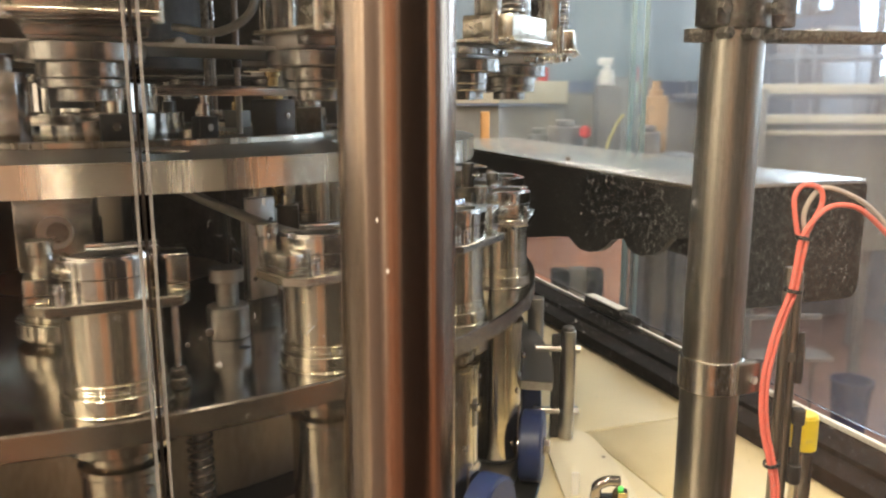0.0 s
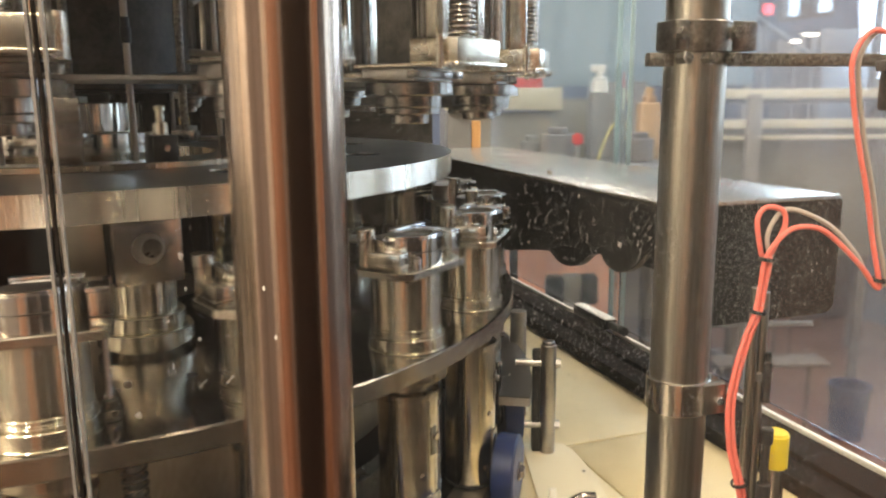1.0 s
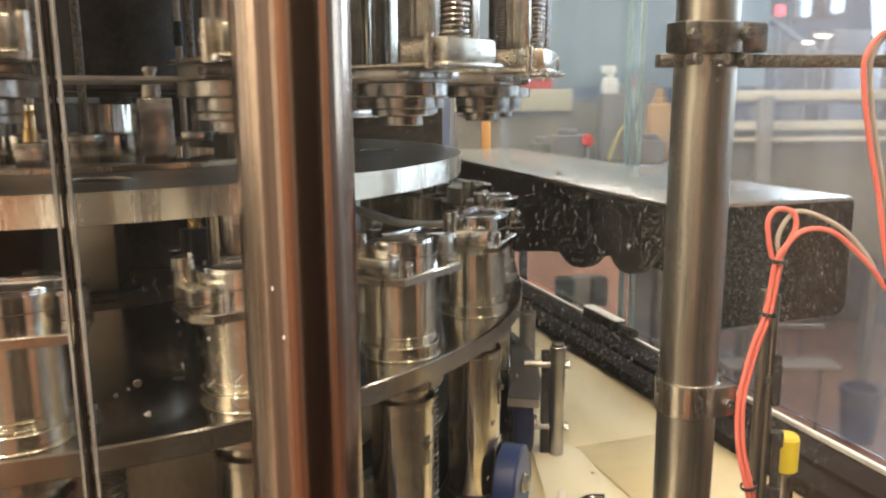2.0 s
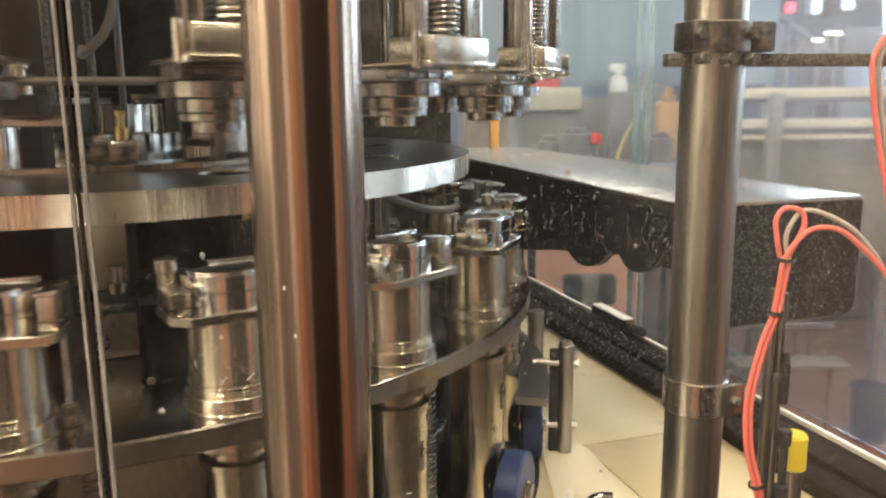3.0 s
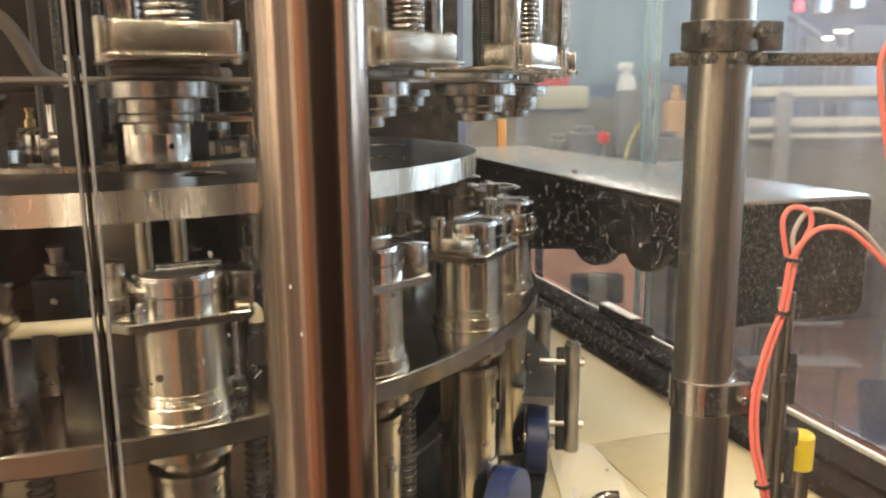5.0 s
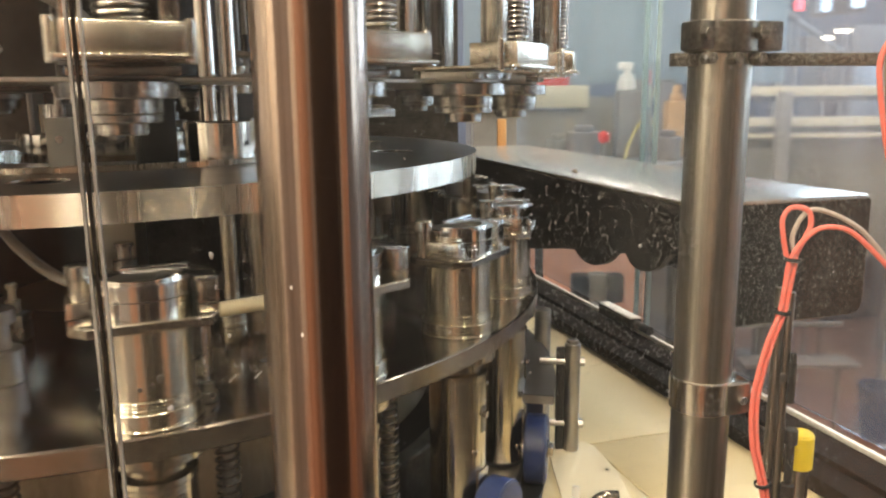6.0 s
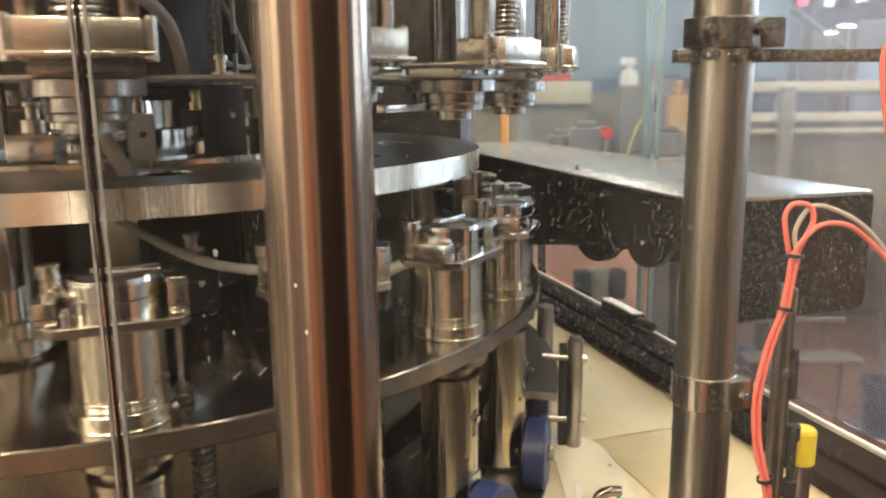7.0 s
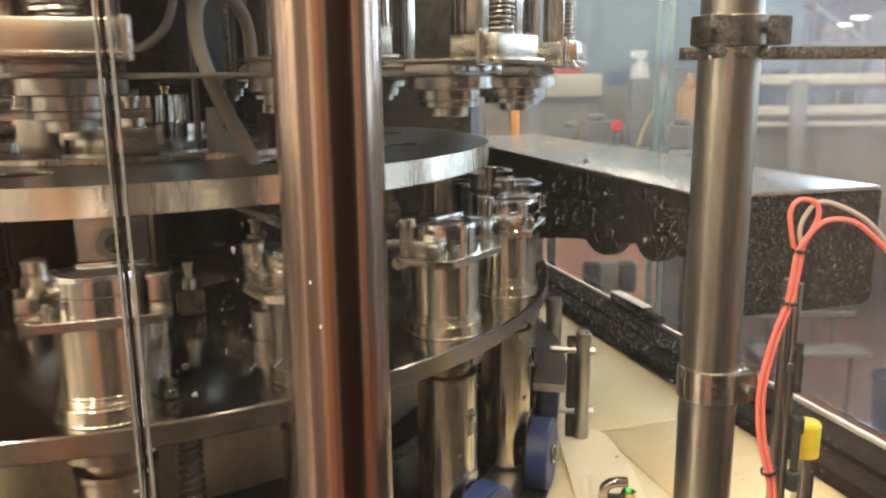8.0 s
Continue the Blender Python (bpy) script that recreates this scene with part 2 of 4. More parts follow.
DRUM_STEEL = material("tan_drum_steel", (0.60, 0.50, 0.37), 1, 0.42, (0.34, 0.275, 0.19), 10, 0.8, (1, 1, 0.4), 0.08, 200, 0.1)
CREAM_PIPE = material("cream_pipe_plastic", (0.62, 0.54, 0.36), 0, 0.35, (0.50, 0.43, 0.28), 40, 0.5)
PALE_DECK = material("pale_deck_sheet", (0.74, 0.66, 0.47), 0, 0.4, (0.62, 0.53, 0.36), 9, 0.6, (1, 1, 1), 0.08, 60)
ORANGE = material("orange_board", (0.70, 0.36, 0.12), 0, 0.6, (0.55, 0.28, 0.1), 14, 0.5)
SMEAR = material("dark_glass_smear", (0.03, 0.025, 0.02), 0, 0.5, (0.06, 0.05, 0.04), 200, 0.6)
DROP = glass("dried_water_marks", (0.97, 0.97, 0.97), 0.55, (0.47, 0.47, 0.46), 0.2)
POST_STEEL = material("satin_post_steel", (0.43, 0.40, 0.34), 1, 0.31, (0.22, 0.20, 0.165), 110, 0.9, (1, 1, 0.012), 0.08, 500, 0.08)
LAMP_GLOW = glowing("lamp_tube", (1.0, 0.86, 0.66), 14)
WINDOW_GLOW = glowing("daylight_pane", (0.72, 0.87, 1.0), 3.4)
GREEN_GLOW = glowing("green_indicator", (0.1, 0.8, 0.15), 0.4)
RED_GLOW = glowing("red_indicator", (1.0, 0.06, 0.08), 6)
CLEAR = glass("clear_guard_sheet", (0.97, 0.98, 0.975), 0.006)
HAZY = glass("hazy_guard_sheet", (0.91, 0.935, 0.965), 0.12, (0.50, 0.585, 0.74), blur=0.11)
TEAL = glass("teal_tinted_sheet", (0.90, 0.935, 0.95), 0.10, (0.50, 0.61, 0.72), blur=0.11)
OVERLAP = glass("doubled_sheet", (0.86, 0.92, 0.935), 0.14, (0.58, 0.68, 0.76))
EDGE = material("ground_sheet_edge", (0.30, 0.29, 0.27), 0, 0.3, (0.12, 0.115, 0.11), 25, 0.9)
TEAL_EDGE = material("green_sheet_edge", (0.27, 0.36, 0.37), 0, 0.3, (0.21, 0.29, 0.30), 60, 0.5)

for dull, shine in ((FRAME, 0.04), (BLACK_PAINT, 0.2), (SHAFT, 0.08), (BLACK, 0.25)):  # little shine, for dusty black paint and to keep the inside dark
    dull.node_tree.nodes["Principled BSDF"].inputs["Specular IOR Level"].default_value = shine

# ---- building helpers ----


def lathe(profile, seg=40, bm=None, at=(0, 0, 0)):
    """A turned body round z from (radius, height) pairs, closed at both ends."""
    bm = bm or bmesh.new()
    rings = []
    for r, z in profile:
        rings.append([bm.verts.new((at[0] + r * math.cos(2 * math.pi * i / seg), at[1] + r * math.sin(2 * math.pi * i / seg), at[2] + z)) for i in range(seg)])
    for a, b in zip(rings, rings[1:]):
        for i in range(seg):
            bm.faces.new((a[i], a[(i + 1) % seg], b[(i + 1) % seg], b[i]))
    if profile[0][0] > 0 and profile[0] != profile[-1]:
        bm.faces.new(rings[0][::-1])
        bm.faces.new(rings[-1])
    return bm


def turned(levels, bevel=0.0008, seg=40, bm=None, at=(0, 0, 0)):
    """A stack of (radius, bottom, top) cylinders with broken edges."""
    prof = []
    for r, lo, hi in levels:
        prof += [(r - bevel, lo), (r, lo + bevel), (r, hi - bevel), (r - bevel, hi)]
    return lathe(prof, seg, bm, at)


def hollow(r_in, r_out, lo, hi, bevel=0.0008, seg=64, bm=None):
    b = bevel
    prof = [(r_in + b, lo), (r_out - b, lo), (r_out, lo + b), (r_out, hi - b), (r_out - b, hi), (r_in + b, hi), (r_in, hi - b), (r_in, lo + b), (r_in + b, lo)]
    return lathe(prof, seg, bm)


def block(size, at=(0, 0, 0), bevel=0.001, bm=None, turn=None):
    """A box with broken edges; at is its centre."""
    own = bmesh.new()
    bmesh.ops.create_cube(own, size=1)
    bmesh.ops.scale(own, vec=size, verts=own.verts)
    if bevel:
        bmesh.ops.bevel(own, geom=own.edges[:], offset=min(bevel, min(size) * 0.3), segments=2, profile=0.5, affect="EDGES")
    m = Matrix.Translation(at) @ (turn or Matrix())
    bmesh.ops.transform(own, matrix=m, verts=own.verts)
    if bm is None:
        return own
    join(bm, own)
    return bm


def join(bm, own):
    """Adds own to bm."""
    table = {v: bm.verts.new(v.co) for v in own.verts}
    for f in own.faces:
        bm.faces.new([table[v] for v in f.verts])
    own.free()
    return bm


def rod(a, b, r, seg=16, bm=None, bevel=0.0006):
    """A round bar from a to b."""
    a, b = Vector(a), Vector(b)
    length = (b - a).length
    own = turned([(r, 0, length)], min(bevel, r * 0.4), seg)
    m = Matrix.Translation(a) @ (b - a).to_track_quat("Z", "Y").to_matrix().to_4x4()
    bmesh.ops.transform(own, matrix=m, verts=own.verts)
    return own if bm is None else join(bm, own)


def smooth_path(points, steps=8):
    """A Catmull-Rom line through the points."""
    pts = [Vector(p) for p in points]
    pts = [2 * pts[0] - pts[1]] + pts + [2 * pts[-1] - pts[-2]]
    line = []
    for i in range(1, len(pts) - 2):
        p0, p1, p2, p3 = pts[i - 1:i + 3]
        for k in range(steps):
            t = k / steps
            line.append(0.5 * (2 * p1 + (p2 - p0) * t + (2 * p0 - 5 * p1 + 4 * p2 - p3) * t * t + (3 * p1 - p0 - 3 * p2 + p3) * t ** 3))
    line.append(pts[-2])
    return line


def tube(line, r, seg=10, bm=None):
    """A round tube along a line of points."""
    bm = bm or bmesh.new()
    rings, side = [], None
    for i, p in enumerate(line):
        d = (line[min(i + 1, len(line) - 1)] - line[max(i - 1, 0)]).normalized()
        if side is None:
            side = d.orthogonal().normalized()
        side = (side - d * side.dot(d)).normalized()
        up = d.cross(side)
        rings.append([bm.verts.new(p + r * (math.cos(2 * math.pi * k / seg) * side + math.sin(2 * math.pi * k / seg) * up)) for k in range(seg)])
    for a, b in zip(rings, rings[1:]):
        for k in range(seg):
            bm.faces.new((a[k], a[(k + 1) % seg], b[(k + 1) % seg], b[k]))
    bm.faces.new(rings[0][::-1])
    bm.faces.new(rings[-1])
    return bm


def coil(r, wire, lo, hi, turns, per=18, seg=8):
    n = int(turns * per)
    return tube([Vector((r * math.cos(2 * math.pi * i / per), r * math.sin(2 * math.pi * i / per), lo + (hi - lo) * i / n)) for i in range(n + 1)], wire, seg)


def prism(outline, lo, hi, bevel=0.0008, bm=None):
    """An upright plate from a flat outline of (x, y) points."""
    own = bmesh.new()
    face = own.faces.new([own.verts.new((x, y, lo)) for x, y in outline])
    up = bmesh.ops.extrude_face_region(own, geom=[face])["geom"]
    bmesh.ops.translate(own, vec=(0, 0, hi - lo), verts=[v for v in up if isinstance(v, bmesh.types.BMVert)])
    bmesh.ops.recalc_face_normals(own, faces=own.faces)
    if bevel:
        flat = [e for e in own.edges if abs(e.verts[0].co.z - e.verts[1].co.z) < 1e-7]
        bmesh.ops.bevel(own, geom=flat, offset=bevel, segments=1, affect="EDGES")
    return own if bm is None else join(bm, own)


def arc_band(r_in, r_out, a0, a1, lo, hi, seg=28, bm=None):
    """A curved wall from angle a0 to a1, in degrees."""
    pts = [(r_out * math.cos(radians(a0 + (a1 - a0) * i / seg)), r_out * math.sin(radians(a0 + (a1 - a0) * i / seg))) for i in range(seg + 1)]
    pts += [(r_in * math.cos(radians(a1 + (a0 - a1) * i / seg)), r_in * math.sin(radians(a1 + (a0 - a1) * i / seg))) for i in range(seg + 1)]
    return prism(pts, lo, hi, 0, bm)


def mesh_of(name, bm, mat):
    bmesh.ops.recalc_face_normals(bm, faces=bm.faces)
    me = bpy.data.meshes.new(name)
    bm.to_mesh(me)
    bm.free()
    me.materials.append(mat)
    for p in me.polygons:
        p.use_smooth = True
    me.set_sharp_from_angle(angle=radians(35))
    return me


def part(name, bm, mat, parent, label="", at=None):
    """One mesh under a thing or a part."""
    ob = new(name, mesh_of(name, bm, mat))
    ob.parent = parent
    if at is not None:
        ob.matrix_basis = at
    if label:
        ob["label"] = label
    return ob


def thing(name, label, category, at=None, group="", kind="", bm=None, mat=None):
    """A top-level thing: an Empty, or a mesh where bm is given."""
    ob = new(name, mesh_of(name, bm, mat) if bm is not None else None)
    if at is not None:
        ob.matrix_basis = at
    return tagged(ob, label, category, group, kind)


def structure(name, bm, mat, label, category, at=None):
    return thing(name, label, category, at, "", "structure", bm, mat)

# ---- the hall ----
AXIS = pose(0, 0, 0, 0, 0, 17)  # the machine's own directions


def on(a, b, z, turn=0):
    """A pose at a along the machine's front, b into its depth."""
    return AXIS @ pose(a, b, z, 0, 0, turn)


def wall_with_window():
    """The side wall with its daylight windows: pieces of wall round the openings, frames and mullions in them."""
    a, top = 4.2, 2.95
    openings = ((-0.5, 0.9, 1.2, (0.06, 0.06, 0.06, 0.06, 0.06)), (DAY_B - 1.4, DAY_B + 1.1, 1.45, (0.06, 0.06, 0.06, 0.06, 0.06)), (4.18, 4.72, 1.93, (0.05, 0.15, 0.05)))
    wall = structure("wall_east", block((0.14, openings[0][0] + 2.4, 3.5), (0, (openings[0][0] - 2.4) / 2, 1.75), 0), FAR_WALL, "pale grey side wall with daylight windows", "wall", on(a, 0, 0))
    for y0, y1 in ((0.9, openings[1][0]), (openings[1][1], 4.18), (4.72, 5.3)):
        part("wall_piece", block((0.14, y1 - y0, 3.5), (0, (y0 + y1) / 2, 1.75), 0), FAR_WALL, wall)
    for k, (y0, y1, lo, bars) in enumerate(openings):
        mid = (y0 + y1) / 2
        part("wall_piece", block((0.14, y1 - y0, lo), (0, mid, lo / 2), 0), FAR_WALL, wall)
        part("wall_piece", block((0.14, y1 - y0, 3.5 - top), (0, mid, (3.5 + top) / 2), 0), FAR_WALL, wall)
        paint = DIM_CARD if k == 2 else WHITE
        win = structure("window_" + str(k + 1), block((0.046, y1 - y0, 0.04), (0, mid, lo + 0.02), 0.004), paint, "framed daylight window", "window", on(a - 0.02, 0, 0))
        part("window_rail", block((0.046, y1 - y0, 0.06), (0, mid, top - 0.03), 0.004), paint, win)
        for q, w in enumerate(bars):
            at = y0 + 0.03 + q * (y1 - y0 - 0.06) / (len(bars) - 1)
            part("mullion", block((0.05, w, top - lo), (0, at, (lo + top) / 2), 0.004), paint, win)
    structure("backdrop", block((0.02, 6.9, 2.3), bevel=0), WINDOW_GLOW, "bright overcast daylight outside the windows", "backdrop", on(a + 0.3, 1.75, 2.1))


def reflector_columns():
    """White painted columns before the walls behind the camera, added unseen for bright reflections."""
    for k, (a, b, turn) in enumerate(((-3.16, -1.5, 0), (-3.16, -0.3, 0), (-2.3, -2.3, 90), (-1.2, -2.3, 90), (1.75, -2.3, 90), (3.0, -2.3, 90))):
        c = structure("column_" + str(k + 1), block((0.16, 0.26, 3.49), (0, 0, 1.747), 0.01), COLUMN_WHITE, "unseen white column added for bright stripes in the steel", "column", on(a, b, 0, turn))


def hall():
    structure("floor", block((8.0, 8.4, 0.1), bevel=0), FLOOR, "worn red painted factory floor", "floor", on(0.5, 1.4, -0.05))
    structure("ceiling", block((8.0, 8.4, 0.1), bevel=0), CEILING, "grey painted hall ceiling", "ceiling", on(0.5, 1.4, 3.55))
    structure("wall_north", block((7.6, 0.12, 3.5), bevel=0), FAR_WALL, "pale grey hall wall behind the machine", "wall", on(0.4, 5.24, 1.75))
    structure("wall_west", block((0.12, 7.6, 3.5), bevel=0), PALE_WALL, "cream painted hall side wall", "wall", on(-3.3, 1.4, 1.75))
    structure("wall_south", block((7.6, 0.12, 3.5), bevel=0), WALL, "pale hall wall facing the machine", "wall", on(0.4, -2.44, 1.75))
    structure("reflected_dark_panel", block((2.15, 0.1, 2.3), (0, 0, 1.15), 0.004), DARK_PANEL, "unseen dark brown panel added for reflections in the steel", "wall", pose(1.175, -0.95, 0))
    structure("reflected_rust_panel", block((0.05, 0.42, 2.3), (0, 0, 1.15), 0.004), TERRACOTTA, "unseen terracotta panel added for reflections in the steel", "wall", pose(1.90, -0.33, 0, 0, 0, -8))
    structure("reflected_red_panel", block((0.60, 0.1, 2.3), (0, 0, 1.15), 0.004), TERRACOTTA, "unseen terracotta panel added for reflections in the steel", "wall", pose(-0.27, -1.15, 0))
    structure("reflected_beige_panel", block((0.44, 0.05, 2.3), (0, 0, 1.15), 0.004), BEIGE_PANEL, "unseen pinkish beige panel added for reflections in the steel", "wall", pose(-0.56, -0.24, 0, 0, 0, -40))
    structure("reflected_dark_band", block((0.02, 7.4, 1.12), (0, 0, 0.56), 0.002), OLIVE_BAND, "unseen olive-grey band added to dim the pole's reflection", "wall", on(-3.226, 1.4, 0))
    wall_with_window()
    reflector_columns()
    for lx, ly, _, _, turn in LAMPS:
        lamp = thing("ceiling_lamp", "unseen long hall lamp added under the ceiling", "lamp", pose(lx, ly, 3.42, 0, 0, turn), "hall lamps")
        part("housing", block((0.20, 1.56, 0.06), (0, 0, 0.03), 0.004), WHITE, lamp)
        part("tube", rod((0, -0.74, -0.02), (0, 0.74, -0.02), 0.019), LAMP_GLOW, lamp, "glowing fluorescent tube")


def machine_base():
    base = thing("machine_base", "stainless machine base with cream deck sheets on top", "machine base", on(0, 0, 0))
    part("body", block((2.62, 2.2, 0.80), (-0.42, 1.22, 0.425), 0.01), DULL, base, "stainless base body")
    for x0, x1, y0, y1 in ((-0.30, 0.92, 1.0895, 2.3), (-0.30, 0.5806, 0.70, 1.0855), (0.5834, 0.92, 0.70, 1.0855)):
        part("deck_sheet", block((x1 - x0, y1 - y0, 0.025), ((x0 + x1) / 2, (y0 + y1) / 2, 0.8375), 0.0015), DECK, base, "cream stained deck sheet")
    part("deck_sheet", block((1.397, 1.6, 0.025), (-1.0015, 1.5, 0.8375), 0.0015), WEATHERED, base, "unseen deck sheet darkened for the pole's reflection")
    part("dark_front_sheet", block((2.55, 0.54, 0.02), (-0.421, 0.425, 0.835), 0.002), DARK_STEEL, base, "unseen dark front sheet added to dim reflections")


def side_guard():
    """The far guard along the machine's side: a dark rail with two sheets on it."""
    guard = thing("side_guard", "clear guard sheets in a dark brown bottom rail", "guard", on(0, 0, 0))
    part("bottom_rail", block((0.07, 2.3, 0.035), (0.895, 1.2, 0.868), 0.003), FRAME, guard, "dark brown bottom rail")
    part("rail_foot", block((0.048, 2.3, 0.026), (0.8370, 1.2, 0.8635), 0.003), FRAME, guard, "low dark foot of the rail")
    part("glazing_strip", block((0.009, 2.3, 0.011), (0.9255, 1.2, 0.8885), 0.002), STRIP, guard, "pale glazing strip")
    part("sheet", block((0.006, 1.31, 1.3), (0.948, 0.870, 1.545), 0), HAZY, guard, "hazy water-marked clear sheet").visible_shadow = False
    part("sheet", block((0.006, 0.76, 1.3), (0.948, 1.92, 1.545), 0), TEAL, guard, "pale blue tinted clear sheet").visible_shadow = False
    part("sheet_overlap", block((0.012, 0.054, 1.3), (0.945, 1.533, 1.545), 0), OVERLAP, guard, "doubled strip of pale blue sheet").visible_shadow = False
    for y in (1.506, 1.556):
        part("sheet_edge", block((0.013, 0.003, 1.3), (0.945, y, 1.545), 0.001), TEAL_EDGE, guard, "pale green ground sheet edge")
    clamp = part("clamp", block((0.03, 0.15, 0.022), (0.912, 1.575, 0.909), 0.003), BLACK_PAINT, guard, "black clamp bar with a pale top")
    part("clamp_top", block((0.026, 0.148, 0.003), (0.912, 1.575, 0.9220), 0.0008), STRIP, clamp, "pale top of the clamp")
    part("knob", rod((0.912, 1.50, 0.909), (0.912, 1.44, 0.909), 0.010), BLACK, clamp, "black clamp knob")


def front_guard():
    """The clear sheets between the camera and the carousel, with splashes dried on them."""
    left = thing("guard_sheet", "clear plastic guard sheet with a ground edge", "guard sheet", on(0, 0, 0), "front guard sheets")
    part("pane", block((1.6, 0.005, 1.5), (-0.8505, 0.3645, 1.55), 0), CLEAR, left).visible_shadow = False
    part("edge", block((0.0012, 0.0052, 1.5), (-0.0499, 0.3645, 1.55), 0), EDGE, left, "dull ground edge")
    part("gap_strip", block((0.0013, 0.004, 1.5), (-0.0474, 0.3650, 1.55), 0), FRAME, left, "black strip for the dark gap between the sheets")
    right = thing("guard_sheet", "clear plastic guard sheet speckled with dried splashes", "guard sheet", on(0, 0, 0), "front guard sheets")
    part("pane", block((1.3, 0.005, 1.5), (0.6065, 0.3645, 1.55), 0), CLEAR, right).visible_shadow = False
    part("edge", block((0.0012, 0.0052, 1.5), (-0.0445, 0.3645, 1.55), 0), EDGE, right, "dull ground edge")


def splashes():
    """Dried drops on the clear sheet, thickest about its middle: small dots, open rings left by single drops, and a few runs."""
    rng = random.Random(5)
    verts, faces = [], []

    def dot(x, z, r, tall):
        n, lean = len(verts), rng.uniform(0, 1)
        verts.append((x, 0.36185 - r * 0.3, z))
        for q in range(5):
            w = 2 * math.pi * q / 5 + lean
            verts.append((x + r * math.cos(w) * rng.uniform(0.6, 1.2), 0.3619, z + r * tall * math.sin(w) * rng.uniform(0.6, 1.2)))
        faces.extend((n, n + 1 + q, n + 1 + (q + 1) % 5) for q in range(5))

    def ring(x, z, r, width, sweep, tall):
        """An open ring: a narrow raised strip bent round the drop's old edge."""
        steps, w0 = max(3, int(sweep / 0.7)), rng.uniform(0, 6.28)
        n = len(verts)
        for q in range(steps + 1):
            w = w0 + sweep * q / steps
            half = width * (0.35 + 0.65 * math.sin(math.pi * (q + 0.5) / (steps + 1))) / 2
            for k in (-half, half):
                verts.append((x + (r + k) * math.cos(w), 0.3618, z + (r * tall + k) * math.sin(w)))
        faces.extend((n + 2 * q, n + 2 * q + 1, n + 2 * q + 3, n + 2 * q + 2) for q in range(steps))

    def place(k):
        if k % 3:
            return rng.gauss(0.262, 0.095), rng.gauss(1.345, 0.078)
        return rng.uniform(0.0, 0.60), rng.uniform(1.08, 1.66)

    def kept(x, z):
        if not (-0.03 < x < 0.62 and 1.0 < z < 1.7) or (z < 1.275 and x < 0.235 and rng.random() < 0.8):
            return False
        return x > 0.21 or rng.random() < max(0.12, (x - 0.13) / 0.08)

    for k in range(37000):
        x, z = place(k)
        if kept(x, z):
            dot(x, z, min(0.0005, 0.00013 * math.exp(rng.gauss(0, 0.4))), rng.uniform(1.5, 3.4) if rng.random() < 0.4 else rng.uniform(0.7, 1.3))
    for k in range(12000):
        x, z = place(k)
        if kept(x, z):
            ring(x, z, rng.uniform(0.00025, 0.0006), rng.uniform(0.00012, 0.00024), rng.uniform(1.5, 5.0), rng.uniform(1.0, 2.4))
    for k in range(70):  # larger single drops over the dark gap beside the pole
        x, z = rng.gauss(0.004, 0.014), rng.gauss(1.325, 0.035)
        if -0.022 < x < 0.04:
            ring(x, z, rng.uniform(0.0006, 0.0019), rng.uniform(0.0001, 0.0002), rng.uniform(1.0, 4.0), rng.uniform(1.0, 1.6))
    # single marks that stand out: blots and short runs
    for x, z, r, tall in ((0.0008, 1.3500, 0.0014, 1.7), (-0.0212, 1.2790, 0.0021, 1.0), (0.2203, 1.340, 0.0014, 1.4), (0.2706, 1.433, 0.0013, 1.0), (0.1953, 1.367, 0.0010, 1.2),
                          (0.2551, 1.438, 0.0013, 1.3), (0.2424, 1.255, 0.0011, 1.0), (0.002, 1.335, 0.0006, 2.0), (-0.0054, 1.2999, 0.0005, 4.0), (-0.0060, 1.3210, 0.0008, 0.8), (0.0066, 1.3116, 0.0008, 1.4)):
        dot(x, z, r, tall)
    for x, z in ((0.0067, 1.2905), (0.0186, 1.2910)):  # slanting dashes
        for q in range(5):
            dot(x + 0.0007 * (q - 2), z + 0.0007 * (q - 2), 0.0006, 0.9)
    me = bpy.data.meshes.new("splash_residue")
    me.from_pydata(verts, [], faces)
    me.materials.append(DROP)
    ob = new("splash_residue", me)
    ob.matrix_basis = on(0, 0, 0)
    tagged(ob, "pale dried splash marks on the clear guard sheet", "splash marks", kind="stuff")
    smear = thing("grease_spot", "dark grease spot with a smear on the clear guard sheet", "grease spot", on(0, 0, 0))
    part("spot", rod((-0.0247, 0.3619, 1.2943), (-0.0247, 0.3610, 1.2943), 0.0019, 14, bevel=0.0003), SMEAR, smear)
    part("spot", rod((-0.0340, 0.3619, 1.2897), (-0.0340, 0.3613, 1.2897), 0.0011, 12, bevel=0.0002), SMEAR, smear)
    part("spot", rod((-0.0285, 0.3619, 1.2920), (-0.0285, 0.3615, 1.2920), 0.0008, 12, bevel=0.0002), SMEAR, smear)


# ---- the posts ----


def front_pole():
    pole = thing("steel_pole", "thick polished stainless pole in front of the machine", "pole", pose(-0.047, 0.2865, 0.8455))
    part("tube", turned([(0.0205, 0.0, 1.75)], 0.001, 64), POLE_STEEL, pole)
    part("foot", turned([(0.045, 0.0, 0.012)], 0.002, 48), STEEL, pole)
    for x, y, z in ((-0.0065, -0.0196, 0.5085), (-0.0032, -0.0204, 0.4915)):
        part("drip", turned([(0.0002, -0.0009, -0.0005), (0.00042, -0.0005, 0.0004), (0.0002, 0.0004, 0.0008)], 0.0001, 10), STRIP, pole, "pale dried drip", pose(x, y, z))


